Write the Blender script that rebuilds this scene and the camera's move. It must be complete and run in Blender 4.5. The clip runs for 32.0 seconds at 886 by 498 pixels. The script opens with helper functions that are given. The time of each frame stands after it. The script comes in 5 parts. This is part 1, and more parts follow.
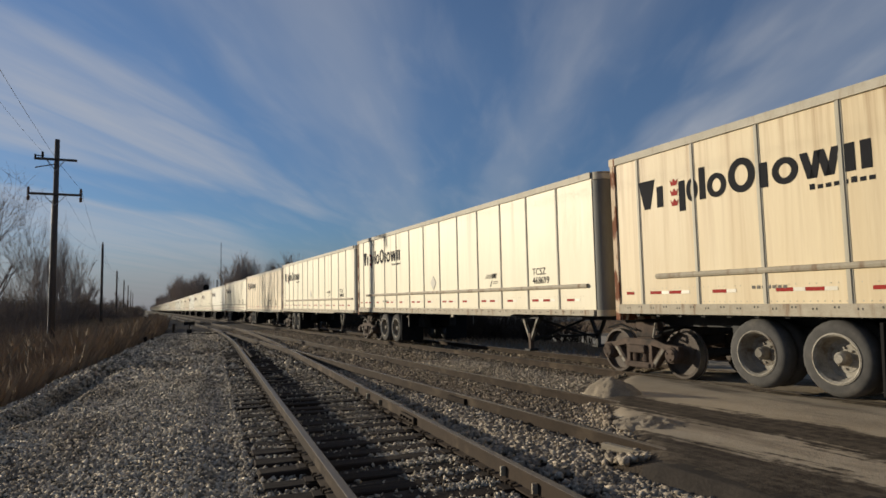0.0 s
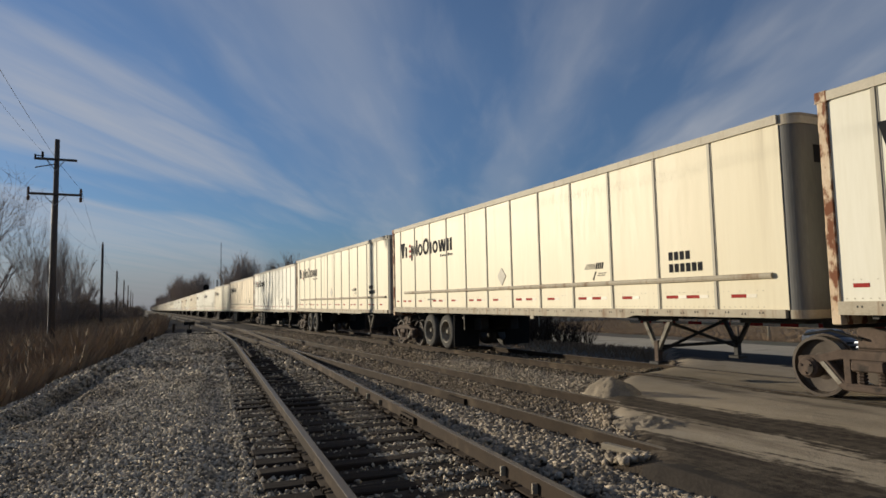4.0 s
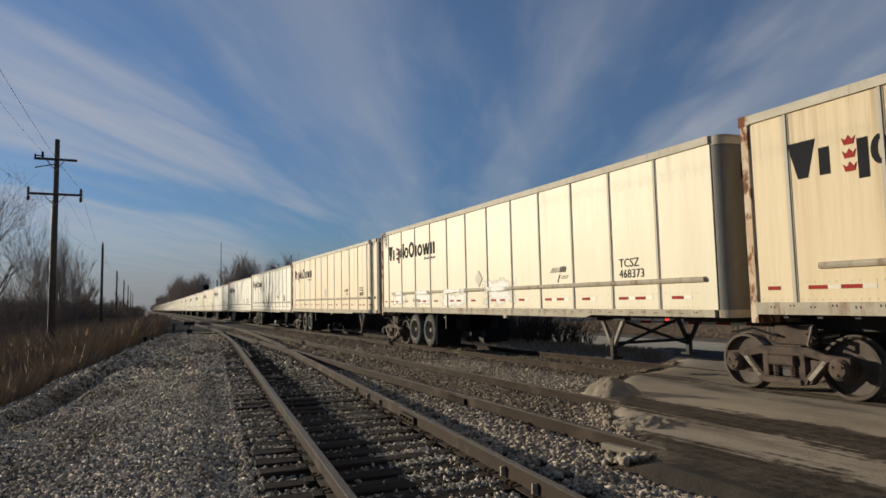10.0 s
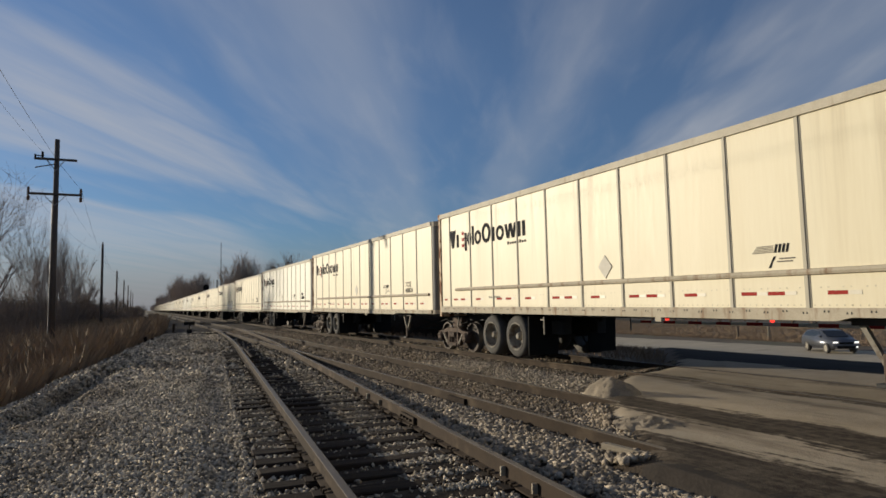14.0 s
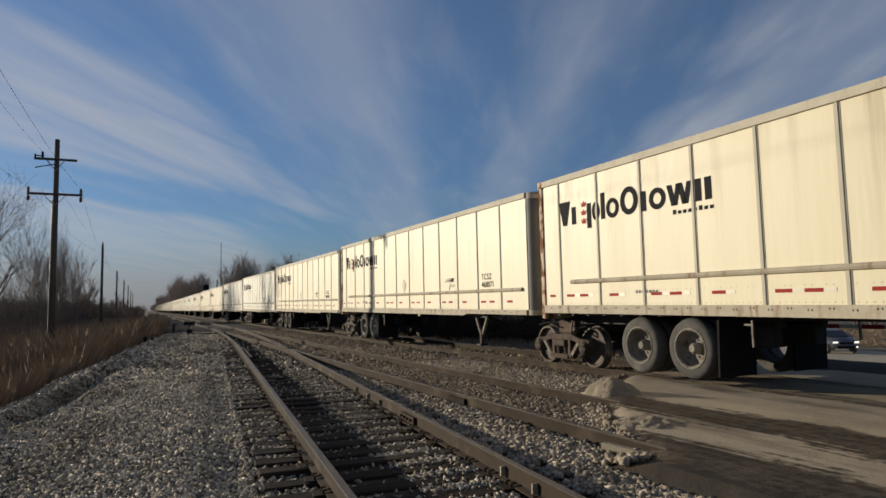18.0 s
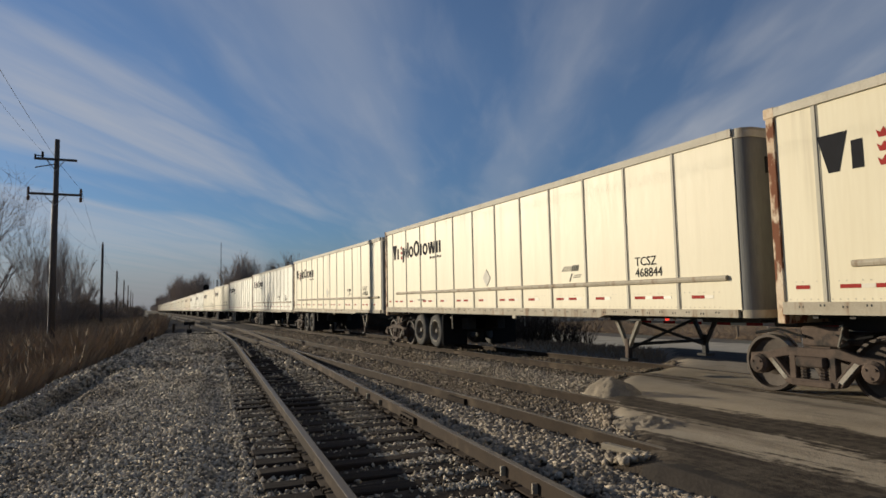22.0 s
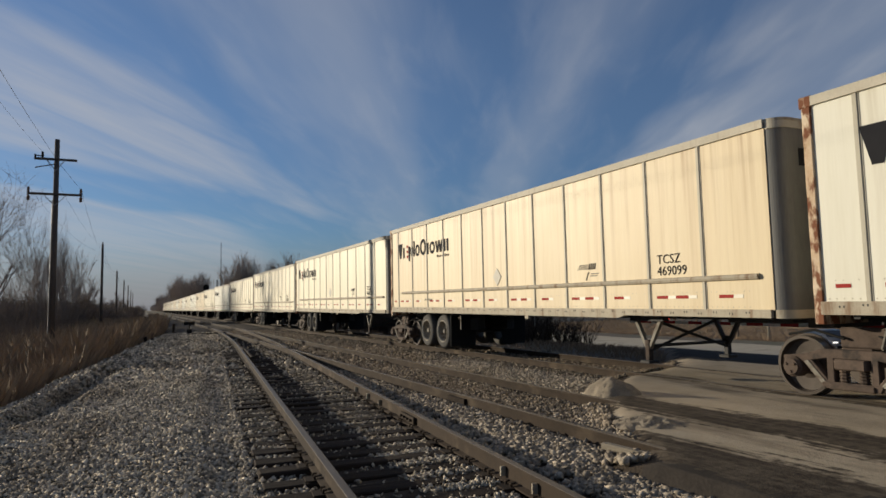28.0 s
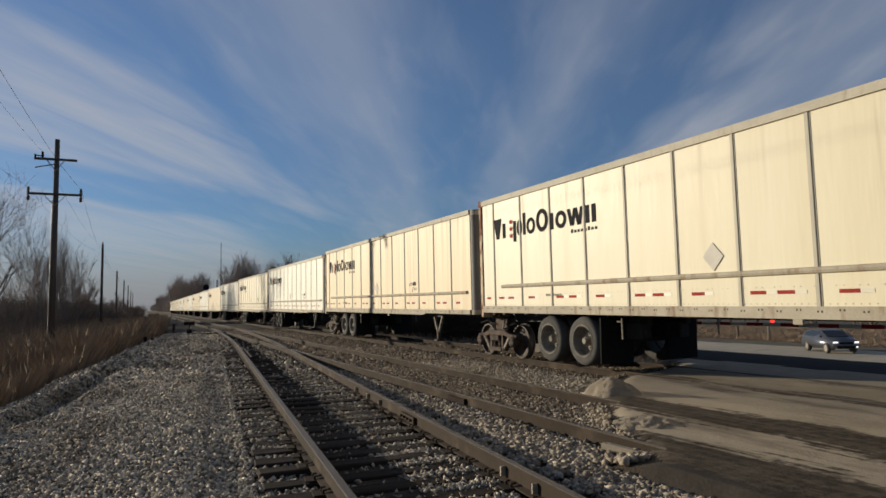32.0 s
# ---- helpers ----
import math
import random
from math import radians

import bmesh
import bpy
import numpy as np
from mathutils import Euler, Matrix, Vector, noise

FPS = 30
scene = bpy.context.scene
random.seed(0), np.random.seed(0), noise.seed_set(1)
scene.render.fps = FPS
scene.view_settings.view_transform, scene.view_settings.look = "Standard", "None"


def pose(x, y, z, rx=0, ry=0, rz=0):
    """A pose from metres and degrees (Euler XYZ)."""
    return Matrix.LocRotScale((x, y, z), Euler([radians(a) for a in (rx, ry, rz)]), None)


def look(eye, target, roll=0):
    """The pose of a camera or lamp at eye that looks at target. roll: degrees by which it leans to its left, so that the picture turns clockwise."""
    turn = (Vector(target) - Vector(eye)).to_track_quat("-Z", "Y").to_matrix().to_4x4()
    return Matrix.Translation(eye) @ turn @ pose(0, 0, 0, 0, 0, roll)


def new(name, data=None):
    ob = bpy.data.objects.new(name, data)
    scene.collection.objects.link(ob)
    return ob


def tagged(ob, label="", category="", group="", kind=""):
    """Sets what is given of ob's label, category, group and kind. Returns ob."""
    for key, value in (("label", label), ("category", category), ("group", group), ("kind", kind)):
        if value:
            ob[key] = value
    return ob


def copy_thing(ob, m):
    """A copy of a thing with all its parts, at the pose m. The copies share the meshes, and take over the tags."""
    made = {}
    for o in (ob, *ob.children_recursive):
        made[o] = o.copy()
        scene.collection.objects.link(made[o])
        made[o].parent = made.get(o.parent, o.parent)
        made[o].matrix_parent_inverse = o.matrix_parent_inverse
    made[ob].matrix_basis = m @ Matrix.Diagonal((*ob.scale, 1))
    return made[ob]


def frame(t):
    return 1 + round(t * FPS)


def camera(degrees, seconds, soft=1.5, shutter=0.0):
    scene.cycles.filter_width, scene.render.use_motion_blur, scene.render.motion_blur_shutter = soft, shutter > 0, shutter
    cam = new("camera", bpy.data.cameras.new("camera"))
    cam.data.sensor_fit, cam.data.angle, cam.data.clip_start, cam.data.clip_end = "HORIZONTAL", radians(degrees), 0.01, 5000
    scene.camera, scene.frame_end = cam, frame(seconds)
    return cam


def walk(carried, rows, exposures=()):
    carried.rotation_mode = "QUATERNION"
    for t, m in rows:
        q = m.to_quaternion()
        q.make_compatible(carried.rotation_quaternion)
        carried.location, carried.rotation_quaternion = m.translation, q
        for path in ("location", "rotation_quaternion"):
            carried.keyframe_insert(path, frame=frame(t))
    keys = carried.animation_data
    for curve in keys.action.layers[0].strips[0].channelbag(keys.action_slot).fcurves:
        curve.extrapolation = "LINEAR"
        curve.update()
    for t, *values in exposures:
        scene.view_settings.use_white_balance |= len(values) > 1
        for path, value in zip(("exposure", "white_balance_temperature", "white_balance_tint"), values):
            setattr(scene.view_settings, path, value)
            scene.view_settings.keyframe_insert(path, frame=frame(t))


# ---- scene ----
cam = camera(68.64, 32.0, soft=1.6)
EYE = (0.0, 0.0, 1.391)
YAW, PITCH = radians(24.726), radians(4.823)
AIM = (EYE[0] + math.sin(YAW) * math.cos(PITCH), EYE[1] + math.cos(YAW) * math.cos(PITCH), EYE[2] + math.sin(PITCH))
STAND = look(EYE, AIM, -1.233)
walk(cam, [(0.0, STAND), (32.0, STAND)])

# ---- light: a low winter sun from ahead on the pole side, thin cirrus ----
SUN_DIR = Vector((0.617, -0.787, -0.172)).normalized()      # the way the light travels
scene.view_settings.exposure = 0.0
sun = new("sun", bpy.data.lights.new("sun", "SUN"))
sun.data.energy, sun.data.angle, sun.data.color = 5.2, radians(0.55), (1.0, 0.89, 0.70)
sun.rotation_euler = SUN_DIR.to_track_quat("-Z", "Y").to_euler()
SUN_EL = math.asin(-SUN_DIR.z)
SUN_AZ = math.atan2(-SUN_DIR.x, -SUN_DIR.y)


def make_world():
    w = bpy.data.worlds.new("sky")
    w.use_nodes = True
    scene.world = w
    nt = w.node_tree
    n, l = nt.nodes, nt.links
    n.clear()
    out = n.new("ShaderNodeOutputWorld")
    bg = n.new("ShaderNodeBackground")
    bg.inputs["Strength"].default_value = 0.096
    sky = n.new("ShaderNodeTexSky")
    sky.sky_type, sky.sun_disc = "NISHITA", False
    sky.sun_elevation, sky.sun_rotation = SUN_EL, SUN_AZ
    sky.altitude, sky.air_density, sky.dust_density, sky.ozone_density = 200, 1.0, 0.35, 4.0
    co = n.new("ShaderNodeTexCoord")
    sep = n.new("ShaderNodeSeparateXYZ")
    l.new(co.outputs["Generated"], sep.inputs[0])
    up = n.new("ShaderNodeMath"); up.operation = "MAXIMUM"; up.inputs[1].default_value = 0.0
    l.new(sep.outputs["Z"], up.inputs[0])
    add = n.new("ShaderNodeMath"); add.operation = "ADD"; add.inputs[1].default_value = 0.07
    l.new(up.outputs[0], add.inputs[0])
    div = n.new("ShaderNodeVectorMath"); div.operation = "DIVIDE"
    comb = n.new("ShaderNodeCombineXYZ")
    for i in (0, 1, 2):
        l.new(add.outputs[0], comb.inputs[i])
    l.new(co.outputs["Generated"], div.inputs[0]); l.new(comb.outputs[0], div.inputs[1])

    def streaks(turn, sx, sy, scale, detail, lo, hi, shift):
        mp = n.new("ShaderNodeMapping"); mp.vector_type = "TEXTURE"
        mp.inputs["Rotation"].default_value = (0, 0, radians(turn))
        mp.inputs["Scale"].default_value = (sx, sy, 1)
        mp.inputs["Location"].default_value = shift
        l.new(div.outputs[0], mp.inputs["Vector"])
        no = n.new("ShaderNodeTexNoise")
        no.inputs["Scale"].default_value, no.inputs["Detail"].default_value = scale, detail
        no.inputs["Roughness"].default_value, no.inputs["Distortion"].default_value = 0.52, 0.35
        l.new(mp.outputs[0], no.inputs["Vector"])
        mr = n.new("ShaderNodeMapRange"); mr.interpolation_type = "SMOOTHSTEP"
        mr.inputs["From Min"].default_value, mr.inputs["From Max"].default_value = lo, hi
        l.new(no.outputs["Fac"], mr.inputs["Value"])
        return mr.outputs[0]
    def math_node(op, x, y=None, z=None):
        k = n.new("ShaderNodeMath"); k.operation = op
        for i, v in enumerate((x, y, z)):
            if v is None:
                continue
            if isinstance(v, (int, float)):
                k.inputs[i].default_value = v
            else:
                l.new(v, k.inputs[i])
        return k.outputs[0]

    def step(v, lo, hi):
        mr = n.new("ShaderNodeMapRange"); mr.interpolation_type = "SMOOTHSTEP"
        mr.inputs["From Min"].default_value, mr.inputs["From Max"].default_value = lo, hi
        l.new(v, mr.inputs["Value"])
        return mr.outputs[0]

    def across(turn):
        """Distance across streaks that run towards that bearing, on the cloud sheet."""
        d = n.new("ShaderNodeVectorMath"); d.operation = "DOT_PRODUCT"
        l.new(div.outputs[0], d.inputs[0])
        d.inputs[1].default_value = (math.cos(radians(turn)), -math.sin(radians(turn)), 0)
        return d.outputs["Value"]
    soft = streaks(-40, 0.6, 2.4, 1.0, 5, 0.25, 0.75, (0.3, 0.0, 0))
    fibre = streaks(-37, 0.16, 1.3, 1.1, 6, 0.25, 0.78, (2.3, 0.7, 0))
    haze = streaks(-25, 0.5, 1.8, 0.9, 4, 0.25, 0.75, (0.9, 0.4, 0))
    wisps = streaks(-30, 0.22, 1.0, 1.3, 6, 0.42, 0.80, (5.1, 1.7, 0))
    # a tapering cirrus sheet, a blue lane under it, and a low bank below the lane
    edge = math_node("MULTIPLY_ADD", soft, 0.36, math_node("ADD", across(35), -0.18))
    base = math_node("MULTIPLY_ADD", soft, 0.40, math_node("ADD", across(55), -0.20))
    one = math_node("MULTIPLY", math_node("SUBTRACT", 1.0, step(edge, -1.72, -1.24)), step(base, -3.25, -2.85))
    one = math_node("MULTIPLY", one, math_node("MULTIPLY_ADD", fibre, 0.50, 0.42))
    two = math_node("MULTIPLY", math_node("SUBTRACT", 1.0, step(base, -4.05, -3.58)), math_node("SUBTRACT", 1.0, step(across(18), -1.30, -0.70)))
    two = math_node("MULTIPLY", two, math_node("MULTIPLY_ADD", fibre, 0.35, 0.47))
    left = math_node("ADD", one, two)
    # broad faint veils that fan out overhead
    drift = math_node("MULTIPLY_ADD", haze, 0.22, math_node("ADD", across(25), -0.11))
    veils = None
    for a, b, c, d, k in ((-0.85, -0.45, -0.32, 0.02, 0.31), (0.12, 0.36, 0.42, 0.80, 0.19), (0.92, 1.18, 1.36, 1.95, 0.40)):
        v = math_node("MULTIPLY", math_node("MULTIPLY", step(drift, a, b), math_node("SUBTRACT", 1.0, step(drift, c, d))), k)
        veils = v if veils is None else math_node("ADD", veils, v)
    veils = math_node("MULTIPLY", veils, math_node("MULTIPLY_ADD", haze, 0.8, 0.45))
    thin = math_node("MULTIPLY", wisps, 0.13)
    cover = math_node("MAXIMUM", math_node("MULTIPLY", left, 0.74), math_node("ADD", math_node("ADD", veils, thin), 0.055))
    fac = math_node("MINIMUM", cover, 0.85)
    # clear winter air: the blue stays deep down to the low bands
    deep = n.new("ShaderNodeMix"); deep.data_type, deep.blend_type = "RGBA", "MULTIPLY"
    deep.inputs["Factor"].default_value = 1.0
    tone = n.new("ShaderNodeMix"); tone.data_type = "RGBA"
    l.new(step(sep.outputs["Z"], 0.0, 0.42), tone.inputs["Factor"])
    tone.inputs["A"].default_value, tone.inputs["B"].default_value = (0.60, 0.69, 0.84, 1), (1.02, 1.0, 1.06, 1)
    l.new(sky.outputs[0], deep.inputs["A"]); l.new(tone.outputs["Result"], deep.inputs["B"])
    mix = n.new("ShaderNodeMix"); mix.data_type = "RGBA"
    l.new(fac, mix.inputs["Factor"]); l.new(deep.outputs["Result"], mix.inputs["A"])
    mix.inputs["B"].default_value = (4.6, 4.7, 5.0, 1)
    # pale grey-lavender veil low over the horizon
    low = n.new("ShaderNodeMapRange"); low.interpolation_type = "SMOOTHSTEP"
    low.inputs["From Min"].default_value, low.inputs["From Max"].default_value = -0.02, 0.12
    low.inputs["To Min"].default_value, low.inputs["To Max"].default_value = 0.85, 0.0
    l.new(sep.outputs["Z"], low.inputs["Value"])
    veil = n.new("ShaderNodeMix"); veil.data_type = "RGBA"
    l.new(low.outputs[0], veil.inputs["Factor"]); l.new(mix.outputs["Result"], veil.inputs["A"])
    veil.inputs["B"].default_value = (2.25, 2.3, 2.6, 1)
    l.new(veil.outputs["Result"], bg.inputs["Color"]); l.new(bg.outputs[0], out.inputs["Surface"])


make_world()


# ---- materials ----
def mat(name, color, dark=None, rough=0.8, metal=0.0, scale=8.0, fine=60.0, bump=0.15, depth=0.01, stretch=(1, 1, 1), spread=0.0, stain=None, stain_at=(0.55, 0.75), stain_scale=1.0, stain_stretch=(1, 1, 1), island=False, emit=None, spec=0.5, drip=None):
    """A surface with coarse and fine variation: colour to dark by noise, stains with their own shape, fine relief."""
    m = bpy.data.materials.new(name)
    m.use_nodes = True
    nt = m.node_tree
    n, l = nt.nodes, nt.links
    b = n["Principled BSDF"]
    b.inputs["Metallic"].default_value = metal
    b.inputs["Specular IOR Level"].default_value = spec
    co = n.new("ShaderNodeTexCoord")
    info = n.new("ShaderNodeObjectInfo")
    rnd = n.new("ShaderNodeVectorMath"); rnd.operation = "SCALE"
    rnd.inputs[0].default_value = (37.0, 91.0, 53.0)
    l.new(info.outputs["Random"], rnd.inputs["Scale"])
    off = n.new("ShaderNodeVectorMath"); off.operation = "ADD"
    l.new(co.outputs["Object"], off.inputs[0]); l.new(rnd.outputs[0], off.inputs[1])

    def noi(sc, detail, st):
        mp = n.new("ShaderNodeMapping")
        mp.inputs["Scale"].default_value = st
        l.new(off.outputs[0], mp.inputs["Vector"])
        t = n.new("ShaderNodeTexNoise")
        t.inputs["Scale"].default_value, t.inputs["Detail"].default_value = sc, detail
        t.inputs["Roughness"].default_value = 0.6
        l.new(mp.outputs[0], t.inputs["Vector"])
        return t.outputs["Fac"]
    coarse, grain = noi(scale, 4, stretch), noi(fine, 3, stretch)
    avg = n.new("ShaderNodeMix"); avg.inputs["Factor"].default_value = 0.4
    l.new(coarse, avg.inputs["A"]); l.new(grain, avg.inputs["B"])
    ramp = n.new("ShaderNodeMapRange")
    ramp.inputs["From Min"].default_value, ramp.inputs["From Max"].default_value = 0.33, 0.67
    l.new(avg.outputs["Result"], ramp.inputs["Value"])
    col = n.new("ShaderNodeMix"); col.data_type = "RGBA"
    dark = dark or tuple(c * 0.7 for c in color)
    col.inputs["A"].default_value, col.inputs["B"].default_value = (*dark, 1), (*color, 1)
    l.new(ramp.outputs[0], col.inputs["Factor"])
    last = col.outputs["Result"]
    if stain:
        s = noi(stain_scale, 5, stain_stretch)
        sr = n.new("ShaderNodeMapRange"); sr.interpolation_type = "SMOOTHSTEP"
        sr.inputs["From Min"].default_value, sr.inputs["From Max"].default_value = stain_at
        l.new(s, sr.inputs["Value"])
        amount = sr.outputs[0]
        if drip:
            # runs start under the roof rail and thin out on the way down
            sep = n.new("ShaderNodeSeparateXYZ"); l.new(co.outputs["Object"], sep.inputs[0])
            dr = n.new("ShaderNodeMapRange")
            dr.inputs["From Min"].default_value, dr.inputs["From Max"].default_value = drip[0], drip[1]
            dr.inputs["To Min"].default_value, dr.inputs["To Max"].default_value = drip[2], 1.0
            l.new(sep.outputs["Z"], dr.inputs["Value"])
            mu = n.new("ShaderNodeMath"); mu.operation = "MULTIPLY"
            l.new(amount, mu.inputs[0]); l.new(dr.outputs[0], mu.inputs[1])
            amount = mu.outputs[0]
        sm = n.new("ShaderNodeMix"); sm.data_type = "RGBA"
        l.new(amount, sm.inputs["Factor"]); l.new(last, sm.inputs["A"])
        sm.inputs["B"].default_value = (*stain, 1)
        last = sm.outputs["Result"]
    if spread:
        hv = n.new("ShaderNodeHueSaturation")
        vr = n.new("ShaderNodeMapRange")
        vr.inputs["To Min"].default_value, vr.inputs["To Max"].default_value = 1 - spread, 1 + spread
        if island:
            g = n.new("ShaderNodeNewGeometry")
            l.new(g.outputs["Random Per Island"], vr.inputs["Value"])
        else:
            l.new(info.outputs["Random"], vr.inputs["Value"])
        l.new(vr.outputs[0], hv.inputs["Value"]); l.new(last, hv.inputs["Color"])
        last = hv.outputs["Color"]
    l.new(last, b.inputs["Base Color"])
    rr = n.new("ShaderNodeMapRange")
    rr.inputs["To Min"].default_value, rr.inputs["To Max"].default_value = max(0.02, rough - 0.08), min(1, rough + 0.1)
    l.new(grain, rr.inputs["Value"]); l.new(rr.outputs[0], b.inputs["Roughness"])
    if bump:
        bp = n.new("ShaderNodeBump")
        bp.inputs["Strength"].default_value, bp.inputs["Distance"].default_value = bump, depth
        l.new(avg.outputs["Result"], bp.inputs["Height"]); l.new(bp.outputs[0], b.inputs["Normal"])
    if emit:
        b.inputs["Emission Color"].default_value, b.inputs["Emission Strength"].default_value = (*emit[0], 1), emit[1]
    return m


STREAK = (1.0, 3.0, 0.25)
M_WHITE = mat("paint_white", (0.70, 0.675, 0.57), (0.63, 0.60, 0.485), 0.48, 0, 0.8, 9, 0.05, 0.004, STREAK, 0.03, (0.37, 0.31, 0.205), (0.53, 0.86), 0.9, (1, 3.0, 0.13), spec=0.26, drip=(2.0, 3.9, 0.22))
M_CREAM = mat("paint_cream", (0.69, 0.625, 0.455), (0.62, 0.545, 0.375), 0.48, 0, 0.6, 6, 0.05, 0.004, STREAK, 0.03, (0.34, 0.27, 0.165), (0.53, 0.80), 0.9, (1, 2.6, 0.13), spec=0.26, drip=(2.0, 3.9, 0.15))
M_YELLOW = mat("paint_yellowed", (0.665, 0.555, 0.36), (0.595, 0.47, 0.285), 0.5, 0, 0.8, 9, 0.05, 0.004, STREAK, 0.04, (0.33, 0.21, 0.105), (0.42, 0.78), 0.8, (1, 7, 0.22), spec=0.26, drip=(2.0, 3.9, 0.3))
M_POST = mat("post_grey", (0.48, 0.44, 0.345), (0.36, 0.325, 0.255), 0.55, 0.0, 3, 40, 0.1, 0.004, STREAK, 0.05, spec=0.2)
M_RAILBAR = mat("rail_bar", (0.44, 0.39, 0.30), (0.31, 0.27, 0.20), 0.7, 0.0, 2, 30, 0.1, 0.004, (1, 1, 2), 0.05, (0.22, 0.15, 0.095), (0.50, 0.72), 2.2, (1, 3, 0.6), spec=0.2)
M_TOPRAIL = mat("top_rail_alloy", (0.54, 0.49, 0.39), (0.40, 0.36, 0.28), 0.65, 0.0, 2, 30, 0.1, 0.004, (1, 1, 2), 0.05, (0.34, 0.27, 0.19), (0.52, 0.8), 3.0, (1, 3, 0.6), spec=0.2)
M_NOSE = mat("nose_aluminium", (0.18, 0.175, 0.162), (0.115, 0.112, 0.105), 0.6, 0.1, 1.5, 20, 0.05, 0.004, STREAK, spec=0.3)
M_RUSTY = mat("rusty_frame", (0.66, 0.56, 0.42), (0.48, 0.33, 0.20), 0.8, 0, 2.5, 30, 0.3, 0.006, (1, 1, 0.6), 0, (0.17, 0.065, 0.032), (0.46, 0.56), 5.0, (1, 1, 0.5), spec=0.2)
M_UNDER = mat("chassis_black", (0.030, 0.028, 0.026), (0.015, 0.014, 0.013), 0.75, 0, 4, 50, 0.2, 0.006, (1, 1, 1), 0.1, (0.10, 0.075, 0.05), (0.6, 0.8), 3.0)
M_TYRE = mat("tyre", (0.10, 0.095, 0.088), (0.060, 0.057, 0.053), 0.9, 0, 6, 80, 0.2, 0.006, (1, 1, 1), 0.15, (0.15, 0.135, 0.115), (0.55, 0.8), 2.0, spec=0.15)
M_RIM = mat("rim_steel", (0.30, 0.275, 0.23), (0.14, 0.125, 0.10), 0.8, 0.0, 6, 60, 0.2, 0.004, (1, 1, 1), 0.25, (0.10, 0.07, 0.045), (0.5, 0.7), 5.0, spec=0.25)
M_TRUCK = mat("cast_steel", (0.118, 0.086, 0.066), (0.058, 0.042, 0.033), 0.85, 0.0, 5, 60, 0.35, 0.008, (1, 1, 1), 0.15, (0.035, 0.03, 0.026), (0.5, 0.7), 4.0, spec=0.2)
M_WHEEL = mat("wheel_steel", (0.10, 0.080, 0.064), (0.055, 0.044, 0.036), 0.7, 0.1, 6, 60, 0.2, 0.004, (1, 1, 1), 0.1, spec=0.25)
M_TREAD = mat("wheel_tread", (0.55, 0.53, 0.50), (0.40, 0.38, 0.36), 0.3, 0.9, 6, 60, 0.05, 0.002)
M_INK = mat("lettering_black", (0.022, 0.022, 0.025), (0.016, 0.016, 0.018), 0.85, 0, 3, 40, 0, spec=0.12)
M_GREYINK = mat("lettering_grey", (0.20, 0.185, 0.16), (0.14, 0.13, 0.11), 0.85, 0, 3, 40, 0, spec=0.12)
M_RED = mat("tape_red", (0.33, 0.026, 0.020), (0.25, 0.022, 0.018), 0.7, 0, 6, 60, 0, spec=0.15)
M_TAPEW = mat("tape_white", (0.62, 0.57, 0.45), (0.52, 0.47, 0.36), 0.4, 0, 6, 60, 0)
M_PLACARD = mat("placard_steel", (0.56, 0.53, 0.46), (0.46, 0.43, 0.37), 0.7, 0.1, 6, 60, 0.05, spec=0.2)
def overspray(m):
    """Lets a film of sprayed paint thin out unevenly towards its rim."""
    nt = m.node_tree
    n, l = nt.nodes, nt.links
    co = n.new("ShaderNodeTexCoord")
    sep = n.new("ShaderNodeSeparateXYZ"); l.new(co.outputs["Generated"], sep.inputs[0])
    no = n.new("ShaderNodeTexNoise"); no.inputs["Scale"].default_value, no.inputs["Detail"].default_value = 2.6, 5
    l.new(co.outputs["Object"], no.inputs["Vector"])

    def op(kind, a, b):
        k = n.new("ShaderNodeMath"); k.operation = kind
        for i, v in enumerate((a, b)):
            if isinstance(v, float):
                k.inputs[i].default_value = v
            else:
                l.new(v, k.inputs[i])
        return k.outputs[0]
    rim = None
    for axis in ("Y", "Z"):
        d = op("SUBTRACT", 0.5, op("ABSOLUTE", op("SUBTRACT", sep.outputs[axis], 0.5), 0.0))
        rim = d if rim is None else op("MINIMUM", rim, d)
    mr = n.new("ShaderNodeMapRange"); mr.interpolation_type = "SMOOTHSTEP"
    mr.inputs["From Min"].default_value, mr.inputs["From Max"].default_value = 0.02, 0.60
    l.new(op("ADD", op("MULTIPLY", rim, 2.2), op("MULTIPLY", op("SUBTRACT", no.outputs["Fac"], 0.5), 1.6)), mr.inputs["Value"])
    l.new(mr.outputs[0], n["Principled BSDF"].inputs["Alpha"])


M_SPRAY = mat("spray_paint", (0.80, 0.79, 0.74), (0.76, 0.74, 0.67), 0.6, 0, 3, 40, 0, spec=0.2)
overspray(M_SPRAY)

# Bed colour deepened so that the gaps between stones hold their shade
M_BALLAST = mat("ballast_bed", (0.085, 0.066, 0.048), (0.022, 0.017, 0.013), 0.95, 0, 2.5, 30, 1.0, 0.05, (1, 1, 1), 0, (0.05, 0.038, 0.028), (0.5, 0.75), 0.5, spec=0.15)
M_STONE = mat("ballast_stone", (0.49, 0.42, 0.322), (0.25, 0.212, 0.160), 0.95, 0, 6, 50, 0.3, 0.006, (1, 1, 1), 0.75, (0.19, 0.15, 0.105), (0.46, 0.74), 0.7, (1, 0.6, 1), True, spec=0.15)
